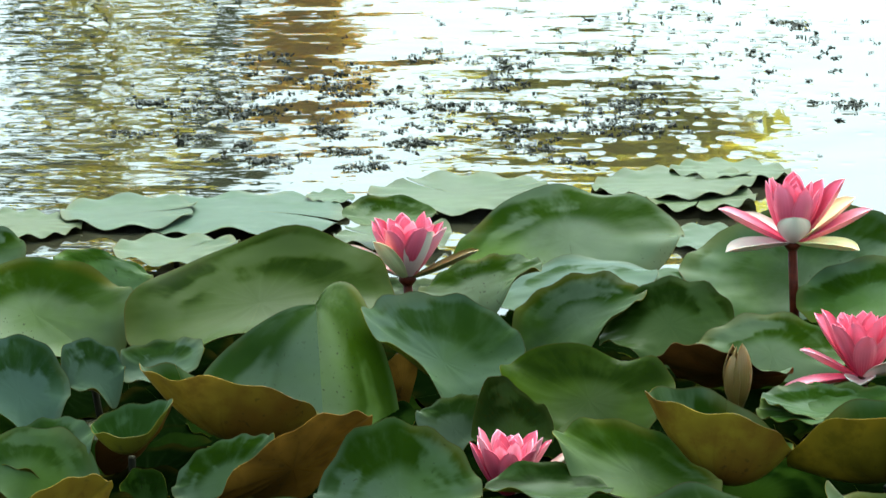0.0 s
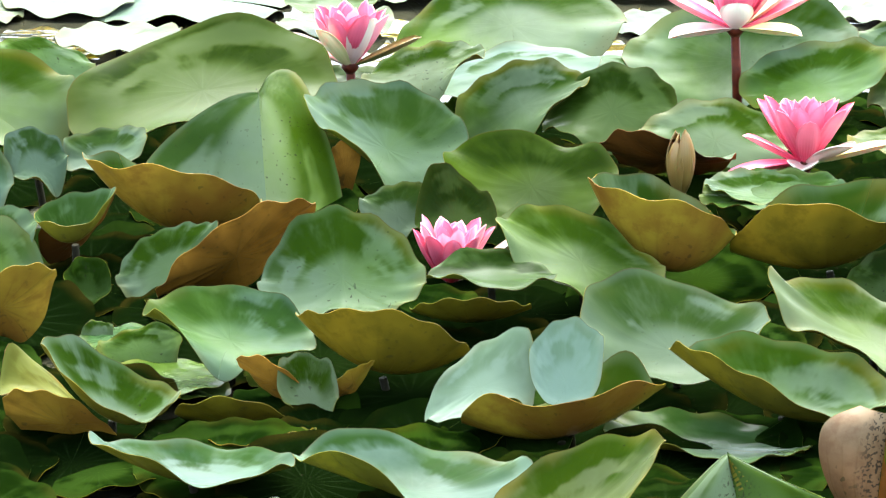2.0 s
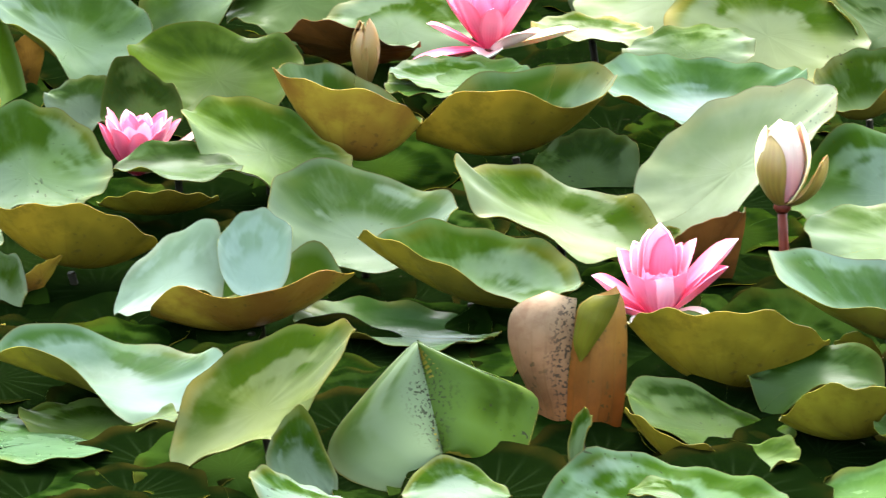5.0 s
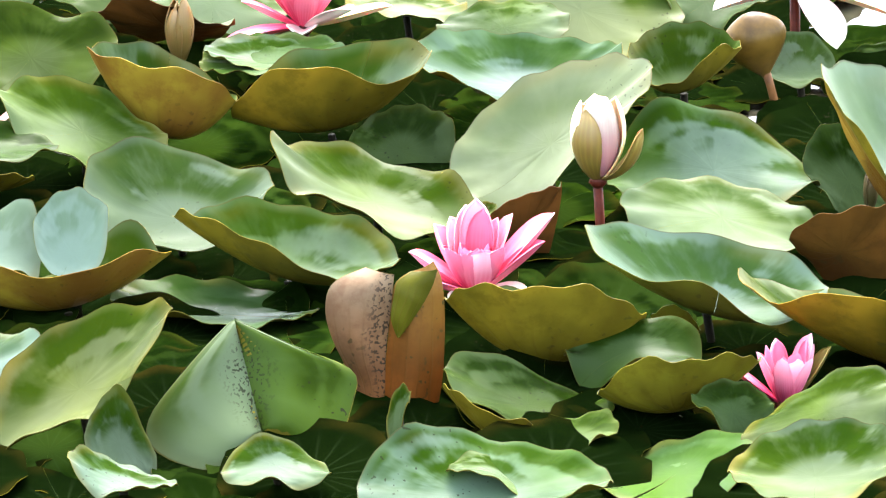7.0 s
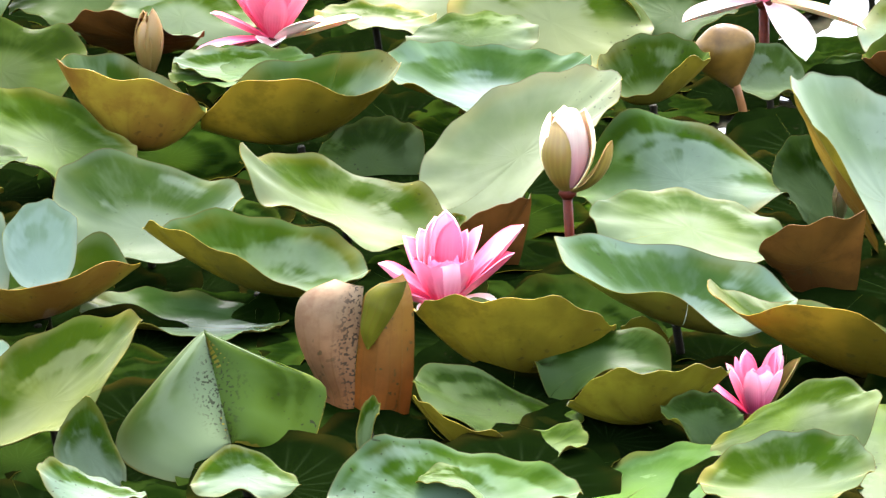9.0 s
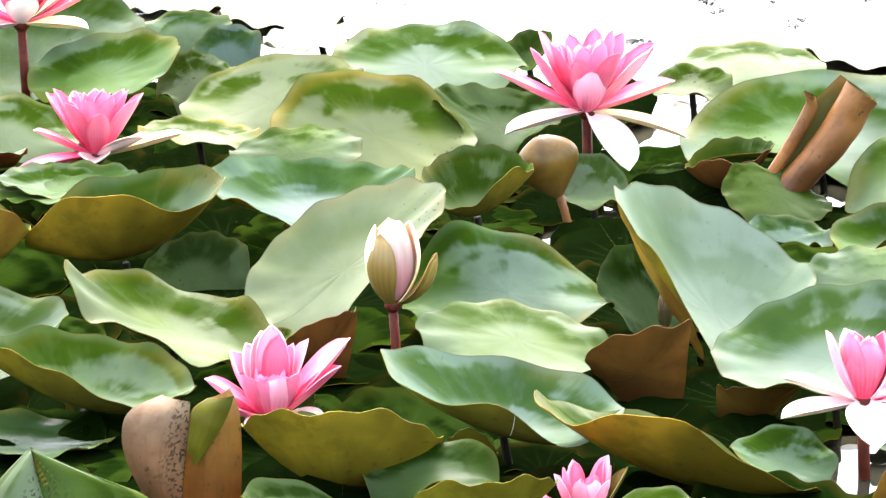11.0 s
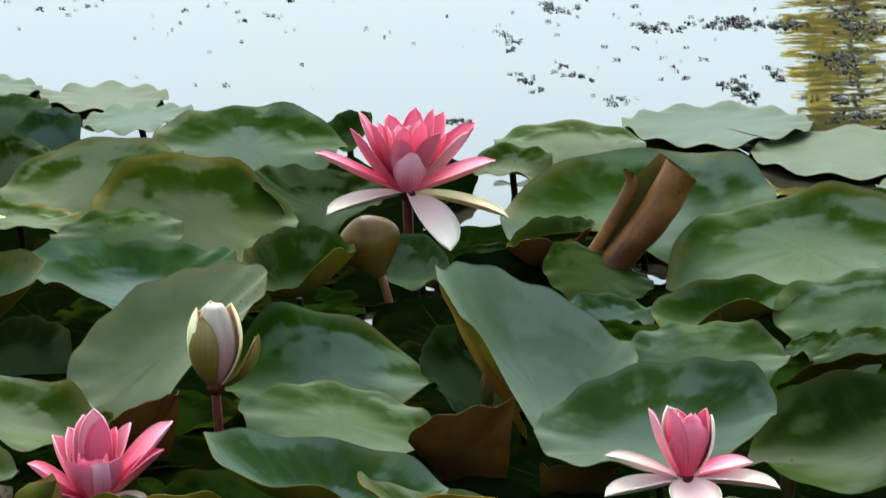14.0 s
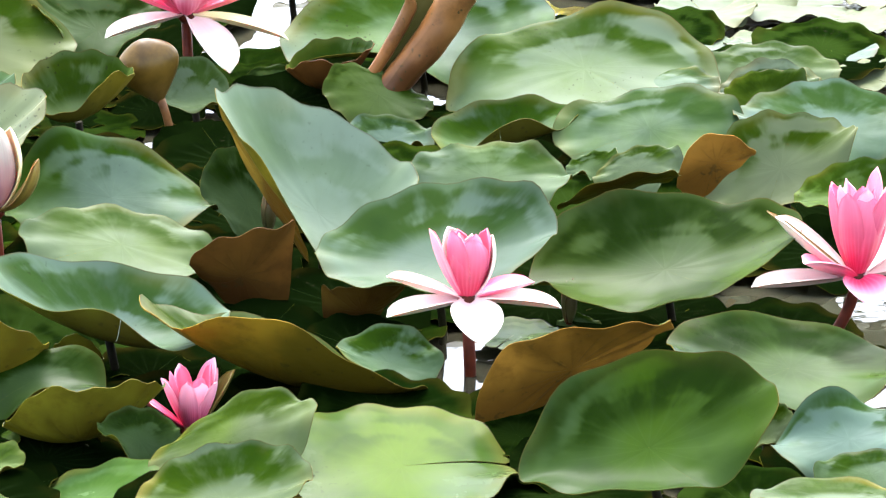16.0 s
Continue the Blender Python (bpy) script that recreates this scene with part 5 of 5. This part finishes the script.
bud = flower((0.507, 3.44, 0.065), "closed cream and pink water lily bud on a red stalk", (0.008, 0.0, -0.3), 20, [],
             [(S, 212, 0.063, 0.031, 30, 124, OLIVE), (S, 165, 0.067, 0.026, 34, 120, CREAM), (S, 20, 0.068, 0.028, 36, 118, CREAM), (S, 95, 0.068, 0.03, 36, 118, CREAM), (S, -16, 0.056, 0.027, 4, 98, OLIVE)], stamen=0, neck=0.85)


def bud_core(parent, length, e0, e1, mat):
    """The furled inner petals: a closed, softly ribbed body whose side follows a petal's bend."""
    n, m = 20, 36
    verts, faces, uvs = [], [], []
    x = z = 0.0
    for i in range(n + 1):
        s = i / n
        if i:
            e = radians(e0 + (e1 - e0) * s)
            x += math.cos(e) * length / n
            z += math.sin(e) * length / n
        for k in range(m):
            a = 2 * math.pi * k / m
            seam = 1 - 0.13 * abs(math.sin(2.5 * a + 2.2 * s)) ** 6
            r = max(0.0006, 0.86 * x + 0.001) * seam
            verts.append((math.cos(a) * r, math.sin(a) * r * 0.92, z))
            uvs.append((5 * k / m % 1, s))
    for i in range(n):
        for k in range(m):
            faces.append((i * m + k, i * m + (k + 1) % m, (i + 1) * m + (k + 1) % m, (i + 1) * m + k))
    faces.append(tuple(range(n * m, n * m + m)))
    mesh_object("furled_petals", verts, faces, [mat], parent, "white petals flushed with pink", uvs=uvs)


bud_core(bud, 0.07, 34, 130, BUD)
flower((0.236, 3.9, 0.03), "closed pointed bronze water lily bud between brown leaves", (0, 0, -0.25), 21,
       [(S, 4, 35, 0.058, 0.023, 56, 123, BRONZE), (S, 3, 50, 0.052, 0.018, 62, 118, BRONZE)], stamen=0, neck=0.6, point=0.55)


for spot in ((0.885, 3.262, 0.012), (0.711, 3.462, 0.030)):
    flower(spot, "small dark pointed water lily bud between leaves", (0, 0.01, -0.2), 40,
           [(S, 4, 10, 0.032, 0.01, 68, 104, DARK_BUD), (S, 3, 50, 0.028, 0.008, 74, 100, DARK_BUD)], stamen=0, neck=0.35, point=0.55)


# ---- a young leaf still furled like a spoon, and a scrolled leaf ----
def spoon_leaf(base, tip, width, foot):
    ob = thing("furled_leaf", base, "rounded brown furled young lily leaf on a curved stalk", "lily leaf")
    axis = Vector(tip) - Vector(base)
    n, m = 40, 40
    verts, faces, uvs = [], [], []
    side = axis.cross(Vector((0, 1, 0))).normalized()
    deep = axis.cross(side).normalized()
    for i in range(n + 1):
        s = i / n
        r = (0.06 + 0.94 * max(0.0, math.sin(math.pi * s ** 1.45)) ** 0.75) * width / 2 * (1.0 if s < 0.999 else 0.1)
        for k in range(m):
            a = 2 * math.pi * k / m
            dent = 1 - 0.1 * math.exp(-((a - 2.2) / 0.5) ** 2)
            verts.append(axis * s + side * math.cos(a) * r * dent + deep * math.sin(a) * r * 0.62 * dent)
            uvs.append((k / m, 1 - s))
    for i in range(n):
        for k in range(m):
            faces.append((i * m + k, i * m + (k + 1) % m, (i + 1) * m + (k + 1) % m, (i + 1) * m + k))
    mesh_object("blade", verts, faces, [FURL], ob, uvs=uvs)
    f = Vector(foot) - Vector(base)
    tube("petiole", arc((0, 0, 0.004), (f.x, f.y, f.z - 0.03), (0.004, 0, 0)), [0.0036, 0.0034, 0.0034, 0.0034, 0.0034, 0.0034, 0.0034], STALK_PALE, ob)
    return ob


FURL = plain_material("furled_brown", (0.11, 0.062, 0.009), (0.042, 0.022, 0.003), 42, 0.34, 0.15, 0.2)
STALK_PALE = plain_material("tan_stalk", (0.18, 0.08, 0.026), (0.1, 0.042, 0.014), 90, 0.45)
spoon_leaf((0.694, 3.8, 0.032), (0.677, 3.8, 0.086), 0.052, (0.705, 3.8, -0.01))


def scroll_leaf(base, tip):
    """A leaf whose two halves are rolled inwards side by side."""
    ob = thing("scrolled_leaf", base, "rolled brown lily leaf standing like a scroll", "lily leaf")
    axis = Vector(tip) - Vector(base)
    side = Vector((0, 1, 0)).cross(axis).normalized()
    deep = axis.cross(side).normalized()
    if deep.y > 0:
        deep = -deep
    prof = []
    for k in range(30):
        a = 2 * math.pi * 1.35 * (1 - k / 29)
        r = 0.0042 + 0.0016 * k / 29
        prof.append((1.0, -r * math.sin(a), r * (1 - math.cos(a))))
    for k in range(1, 6):
        prof.append((1 - k / 6, 0.0, -0.001))
    for k in range(40):
        a = 2 * math.pi * 1.4 * k / 39
        r = 0.0165 - 0.006 * k / 39
        prof.append((0.0, 0.003 + r * math.sin(a), r * (1 - math.cos(a))))
    n = 16
    verts, uvs, faces = [], [], []
    for i in range(n + 1):
        s = i / n
        for k, (away, p, q) in enumerate(prof):
            g = (0.75 + 0.25 * s) * (1 + 0.04 * math.sin(9 * s + 0.2 * k) + 0.02 * math.sin(23 * s + 0.5 * k))
            lip = -0.026 * max(0, s - 0.7) / 0.3 * (1 if k < 32 else 0)
            bow = 0.004 * math.sin(math.pi * s)
            verts.append(axis * s + side * (p * g + bow - away * (0.012 + 0.016 * s)) + deep * q * g + axis.normalized() * lip)
            uvs.append((k / len(prof), s))
    m = len(prof)
    quads = [(i * m + k, i * m + k + 1, (i + 1) * m + k + 1, (i + 1) * m + k) for i in range(n) for k in range(m - 1)]
    normals = [Vector() for _ in verts]
    for f in quads:
        nn = (verts[f[2]] - verts[f[0]]).cross(verts[f[3]] - verts[f[1]])
        for v in f:
            normals[v] += nn
    inner = [v - nn.normalized() * 0.001 for v, nn in zip(verts, normals)]
    mesh_object("blade", verts, quads, [UPPER["o"]], ob, uvs=uvs)
    mesh_object("underside", inner, [tuple(reversed(f)) for f in quads], [SCROLL], ob, uvs=uvs)
    tube("petiole", arc((0, 0, 0.01), (0, 0.01, -0.25), (0.003, 0, 0)), [0.0035] * 7, PETIOLE, ob)
    return ob


SCROLL = underside_material("scroll_brown", (0.24, 0.095, 0.024), (0.055, 0.02, 0.006), (0.2, 0.1, 0.028), 0.36, (0.17, 0.075, 0.02), 1.0, 0.16)
scroll_leaf((0.868, 3.8, 0.03), (0.932, 3.8, 0.117))


# ---- a withered leaf folded upright: two lobes side by side, one with its tip turned over ----
def smooth_line(pts, f):
    """The point at fraction f of a smooth line through pts."""
    k = min(int(f * (len(pts) - 1)), len(pts) - 2)
    q = f * (len(pts) - 1) - k
    a, b, c, d = (Vector(pts[min(max(k + o, 0), len(pts) - 1)]) for o in (-1, 0, 1, 2))
    return 0.5 * (2 * b + (c - a) * q + (2 * a - 5 * b + 4 * c - d) * q * q + (3 * b - a - 3 * c + d) * q ** 3)


def standing_lobe(name, parent, left, right, bulge, away, front, back, label):
    """left, right: the two edges from foot to tip as (x, z) in mm; bulge: how far the middle stands out; away: how far back each edge lies, in mm."""
    n, m = 26, 16
    verts, uvs = [], []
    for i in range(n + 1):
        s = i / n
        p, q = smooth_line(left, s), smooth_line(right, s)
        wide = (q - p).length
        for k in range(m + 1):
            u = k / m
            c = p.lerp(q, u)
            d = away[0] * (1 - u) + away[1] * u - bulge * wide * math.sin(math.pi * u) + 0.9 * math.sin(6 * s + 4 * u) * u * (1 - u) * 4 + 0.25 * math.sin(19 * s + 3 * u)
            verts.append(Vector((c.x, d + 5 * s * s, c.y)) / 1000)
            uvs.append((0.2 + 0.3 * u, s))
    quads = [(i * (m + 1) + k, i * (m + 1) + k + 1, (i + 1) * (m + 1) + k + 1, (i + 1) * (m + 1) + k) for i in range(n) for k in range(m)]
    lobe = mesh_object(name, verts, quads, [front], parent, label, uvs=uvs)
    mesh_object("blade", [v + Vector((0, 0.0007, 0)) for v in verts], [tuple(reversed(f)) for f in quads], [back], lobe, uvs=uvs)


LOBE_TAN = underside_material("withered_tan", (0.21, 0.085, 0.028), (0.08, 0.036, 0.015), (0.17, 0.085, 0.032), 0.42, (0.15, 0.1, 0.055), 1.0, 0.12, 0.9)
LOBE_RUST = underside_material("withered_rust", (0.23, 0.06, 0.009), (0.07, 0.024, 0.004), (0.16, 0.07, 0.009), 0.45, (0.13, 0.066, 0.01), 1.0, 0.1)
LOBE_OLIVE = underside_material("withered_olive", (0.085, 0.08, 0.004), (0.035, 0.035, 0.003), (0.07, 0.08, 0.004), 0.45, None, 1.0)
folded = thing("folded_lily_leaf", (0.315, 3.136, -0.016), "withered tan and rust lily leaf folded upright", "lily leaf")
standing_lobe("underside", folded, ((-20, -13), (-11, 14), (-13, 38), (-28, 72), (-32, 94), (-26, 110), (-5, 119)), ((-13, -13), (1, 14), (6, 34), (7, 62), (10, 88), (12, 106), (13, 116)), 0.2, (6, -2), LOBE_TAN, UPPER["o"], "tan specked half of the leaf")
standing_lobe("underside", folded, ((5, 4), (6, 26), (7, 54), (9, 76), (11, 95), (14, 110), (24, 117)), ((12, 3), (38, 11), (45, 36), (47, 66), (47, 92), (45, 110), (40, 121)), 0.26, (0, 7), LOBE_RUST, UPPER["o"], "rust half of the leaf")
standing_lobe("turned_tip", folded, ((14, 75), (10, 88), (12, 103), (15, 113), (24, 119)), ((15, 76), (24, 88), (33, 102), (38, 112), (41, 121)), 0.2, (-6, -9), LOBE_OLIVE, UPPER["o"], "olive tip turned over")


# ---- leaves folded along the midrib like a tent ----
def tent_leaf(halves, apex, foot, left, right, bulge):
    """apex, foot: the ends of the fold; left, right: rim points of the two halves, from the apex round to the foot."""
    base = Vector(foot)
    ob = thing("lily_leaf", foot, "green water lily leaf folded along its midrib like a tent", "lily leaf", "water lily leaves")
    verts, uvs, quads = [], [], []
    n, m = 26, 9
    for half, (rim, turn) in enumerate(((left, 1), (right, -1))):
        pts = [Vector(p) for p in (apex, *rim, foot)]
        for _ in range(3):
            pts = [pts[0]] + [q for a, c in zip(pts, pts[1:]) for q in (a.lerp(c, 0.25), a.lerp(c, 0.75))] + [pts[-1]]
        start = len(verts)
        for i in range(n + 1):
            s = i / n
            f = s * (len(pts) - 1)
            k = min(int(f), len(pts) - 2)
            p = pts[k].lerp(pts[k + 1], f - k)
            q = Vector(apex).lerp(base, min(1.0, 0.15 + s * 1.1) * s ** 0.3)
            for c in range(m + 1):
                r = c / m
                wave = 0.0016 * r ** 3 * math.sin(13 * s + 2 * half)
                verts.append(q.lerp(p, r) + Vector((0, -0.6, 0.8)) * (bulge * math.sin(math.pi * r ** 0.8) * math.sin(math.pi * s) ** 0.7) + Vector((0, 0, wave)) - base)
                uvs.append((0.25 + turn * 0.25 * s, r))
        for i in range(n):
            for c in range(m):
                a = start + i * (m + 1) + c
                f = (a, a + 1, a + m + 2, a + m + 1)
                quads.append(f if turn < 0 else tuple(reversed(f)))
    mesh_object("blade", verts, quads, list(halves), ob, slots=[0] * (n * m) + [1] * (n * m), uvs=uvs)
    mesh_object("underside", [v - Vector((0, 0, 0.0006)) for v in verts], [tuple(reversed(f)) for f in quads], [LOWER["g"]], ob, uvs=uvs)
    tube("petiole", arc((0, 0.004, -0.003), (0.01, 0.03, -0.2 - foot[2]), (0.005, 0, 0)), [0.003] * 7, PETIOLE, ob)


# left half carries the painted lit tone, right half the shaded one
tent_leaf((TENT_LIT, TENT_SHADED), (0.219, 3.089, 0.090), (0.234, 3.055, 0.022), ((0.189, 3.078, 0.065), (0.157, 3.073, 0.030), (0.163, 3.058, 0.008), (0.206, 3.024, 0.006)), ((0.259, 3.082, 0.074), (0.300, 3.081, 0.055), (0.295, 3.074, 0.035), (0.278, 3.038, 0.008), (0.251, 3.046, 0.016)), 0.013)
# pale sheen painted on the left half, plain green on the right
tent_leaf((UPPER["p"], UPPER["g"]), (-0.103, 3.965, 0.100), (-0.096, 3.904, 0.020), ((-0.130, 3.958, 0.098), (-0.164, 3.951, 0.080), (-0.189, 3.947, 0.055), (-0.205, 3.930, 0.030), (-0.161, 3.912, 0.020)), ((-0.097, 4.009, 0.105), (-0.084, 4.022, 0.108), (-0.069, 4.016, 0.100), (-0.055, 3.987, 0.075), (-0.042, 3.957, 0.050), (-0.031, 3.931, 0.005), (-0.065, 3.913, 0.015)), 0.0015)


# ---- floating pondweed ----
def sprig_mesh(rng):
    verts, faces = [], []
    for _ in range(rng.randint(4, 8)):
        a, l = rng.uniform(0, 6.28), rng.uniform(0.0015, 0.006)
        d = Vector((math.cos(a) * 1.3, math.sin(a), rng.uniform(0.02, 0.35))) * l
        sd = Vector((-math.sin(a), math.cos(a), 0)) * l * 0.42
        o = Vector((rng.uniform(-1, 1), rng.uniform(-1, 1), 0)) * 0.004
        i = len(verts)
        verts += [o + Vector((0, 0, -0.001)), o + d * 0.5 + sd, o + d, o + d * 0.5 - sd, o + d * 0.5 + Vector((0, 0, -0.0015))]
        faces += [(i, i + 1, i + 2, i + 3), (i, i + 4, i + 1), (i + 1, i + 4, i + 2), (i + 2, i + 4, i + 3), (i + 3, i + 4, i)]
    return verts, faces


def weed_patch(label, spots, seed, size=1.0):
    """spots: rows of (x, y, half width, half depth, count)."""
    rng = random.Random(seed)
    verts, faces = [], []
    for x, y, hx, hy, n in spots:
        for _ in range(n):
            v, f = sprig_mesh(rng)
            o = Vector((x + rng.gauss(0, 0.5) * hx, y + rng.gauss(0, 0.5) * hy, 0.001))
            s = rng.uniform(0.4, 1.5) * size
            c = len(verts)
            verts += [p * s + o for p in v]
            faces += [tuple(c + k for k in q) for q in f]
    return tagged(mesh_object("pondweed", verts, faces, [WEED], smooth=False), label, "pondweed", kind="stuff")


weed_patch("clusters of dark pondweed tips breaking the water surface", (
    (-0.19, 5.37, 0.037, 0.074, 32), (-0.11, 5.31, 0.073, 0.087, 41), (-0.23, 5.17, 0.065, 0.061, 64), (-0.20, 5.12, 0.035, 0.040, 40), (-0.11, 5.23, 0.042, 0.042, 40),
    (0.07, 5.36, 0.043, 0.059, 48), (0.06, 5.27, 0.030, 0.034, 32), (-0.12, 5.04, 0.023, 0.037, 48), (-0.01, 5.15, 0.053, 0.027, 41), (-0.03, 4.98, 0.023, 0.020, 48),
    (0.19, 5.15, 0.053, 0.055, 80), (0.19, 5.05, 0.069, 0.058, 80), (0.08, 5.03, 0.035, 0.036, 40), (0.09, 4.95, 0.028, 0.025, 28), (-0.09, 4.94, 0.028, 0.025, 32),
    (-0.18, 4.90, 0.034, 0.025, 35),
), 31, 0.7)
weed_patch("scattered dark pondweed tips and bits on the water", (
    (-0.20, 4.97, 0.011, 0.020, 22), (-0.07, 4.88, 0.034, 0.020, 25), (0.13, 4.90, 0.034, 0.020, 22), (-0.26, 5.00, 0.034, 0.026, 25), (-0.31, 5.17, 0.018, 0.022, 16),
    (-0.32, 5.02, 0.034, 0.021, 19), (0.21, 5.26, 0.036, 0.028, 28), (-0.00, 5.40, 0.037, 0.042, 19), (0.16, 5.40, 0.074, 0.060, 22), (0.39, 5.58, 0.025, 0.032, 22),
    (0.42, 5.15, 0.035, 0.044, 32), (0.32, 5.37, 0.074, 0.120, 22), (0.43, 5.43, 0.056, 0.154, 25), (0.27, 5.62, 0.128, 0.097, 22), (-0.13, 5.12, 0.176, 0.165, 96),
    (0.07, 5.09, 0.151, 0.136, 80),
), 32, 0.7)
weed_patch("scattered dark pondweed bits on bright open water", (
    (1.22, 4.75, 0.039, 0.030, 73), (1.27, 4.73, 0.028, 0.025, 41), (1.14, 4.74, 0.028, 0.020, 25), (1.12, 5.06, 0.030, 0.111, 25), (1.15, 5.10, 0.012, 0.084, 16),
    (0.94, 5.07, 0.018, 0.041, 16), (0.86, 4.99, 0.017, 0.039, 12), (0.66, 4.98, 0.011, 0.021, 12), (0.72, 5.05, 0.035, 0.040, 16), (0.99, 4.73, 0.008, 0.073, 12),
    (0.97, 4.54, 0.013, 0.045, 12), (1.06, 4.84, 0.023, 0.030, 19), (1.16, 4.49, 0.016, 0.031, 22), (1.21, 4.53, 0.006, 0.032, 12), (1.28, 4.57, 0.022, 0.042, 38),
), 33, 0.6)
weed_patch("dark pondweed clusters beyond the lily pads", (
    (1.34, 4.73, 0.028, 0.075, 64), (1.24, 4.43, 0.032, 0.022, 25), (1.24, 4.36, 0.026, 0.025, 32), (0.88, 4.41, 0.013, 0.021, 19), (1.04, 4.46, 0.016, 0.017, 9),
    (1.02, 4.59, 0.022, 0.046, 9), (0.80, 5.13, 0.148, 0.140, 35), (1.23, 5.04, 0.024, 0.055, 8), (0.67, 4.91, 0.142, 0.102, 16), (1.35, 4.46, 0.048, 0.067, 80),
    (1.29, 4.57, 0.016, 0.023, 22), (1.24, 4.42, 0.011, 0.026, 12), (1.16, 4.47, 0.013, 0.031, 19), (1.29, 4.32, 0.052, 0.032, 48),
), 34, 0.6)

weed_patch("single dark pondweed flecks scattered over open water", (
    (0.75, 4.85, 0.35, 0.35, 40), (0.95, 5.2, 0.4, 0.4, 46), (1.1, 4.75, 0.22, 0.3, 40), (0.6, 5.3, 0.3, 0.5, 30), (1.3, 4.6, 0.16, 0.4, 50), (0.35, 5.2, 0.16, 0.4, 26), (-0.1, 5.5, 0.4, 0.3, 40),
), 35, 0.5)


# ---- low leaves that close the gaps under the raised ones, with the gaps' shade painted into their colour ----
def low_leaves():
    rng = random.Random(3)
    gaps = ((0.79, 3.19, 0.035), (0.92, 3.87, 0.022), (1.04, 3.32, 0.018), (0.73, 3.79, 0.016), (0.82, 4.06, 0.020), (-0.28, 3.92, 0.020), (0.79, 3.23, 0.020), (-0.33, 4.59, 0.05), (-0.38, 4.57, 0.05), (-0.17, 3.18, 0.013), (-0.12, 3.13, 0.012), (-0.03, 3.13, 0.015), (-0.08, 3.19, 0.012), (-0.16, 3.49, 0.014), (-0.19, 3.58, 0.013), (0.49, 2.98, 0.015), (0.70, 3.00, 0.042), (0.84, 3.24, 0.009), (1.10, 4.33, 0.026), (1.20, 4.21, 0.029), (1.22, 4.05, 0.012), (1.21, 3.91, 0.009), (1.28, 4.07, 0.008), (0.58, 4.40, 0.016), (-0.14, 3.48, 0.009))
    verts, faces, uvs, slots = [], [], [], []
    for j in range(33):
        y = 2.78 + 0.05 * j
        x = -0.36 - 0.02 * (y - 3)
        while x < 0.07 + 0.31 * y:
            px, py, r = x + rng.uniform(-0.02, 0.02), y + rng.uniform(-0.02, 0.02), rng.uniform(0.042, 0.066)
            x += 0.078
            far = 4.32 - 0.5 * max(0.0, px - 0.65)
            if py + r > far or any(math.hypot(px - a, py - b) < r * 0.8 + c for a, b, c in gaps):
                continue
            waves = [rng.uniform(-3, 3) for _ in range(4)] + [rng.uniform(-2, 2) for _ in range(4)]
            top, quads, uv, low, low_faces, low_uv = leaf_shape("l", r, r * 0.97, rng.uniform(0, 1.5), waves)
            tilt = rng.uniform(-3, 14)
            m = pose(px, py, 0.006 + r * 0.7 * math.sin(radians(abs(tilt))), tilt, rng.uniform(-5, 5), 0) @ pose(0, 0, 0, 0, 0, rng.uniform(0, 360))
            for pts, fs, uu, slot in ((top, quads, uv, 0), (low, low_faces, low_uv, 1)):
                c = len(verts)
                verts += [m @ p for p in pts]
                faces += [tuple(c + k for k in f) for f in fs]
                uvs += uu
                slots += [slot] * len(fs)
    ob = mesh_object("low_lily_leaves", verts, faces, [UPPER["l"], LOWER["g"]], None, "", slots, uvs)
    tagged(ob, "low green lily leaves lying on the water, darkened as shade under the others", "lily leaves", kind="stuff")


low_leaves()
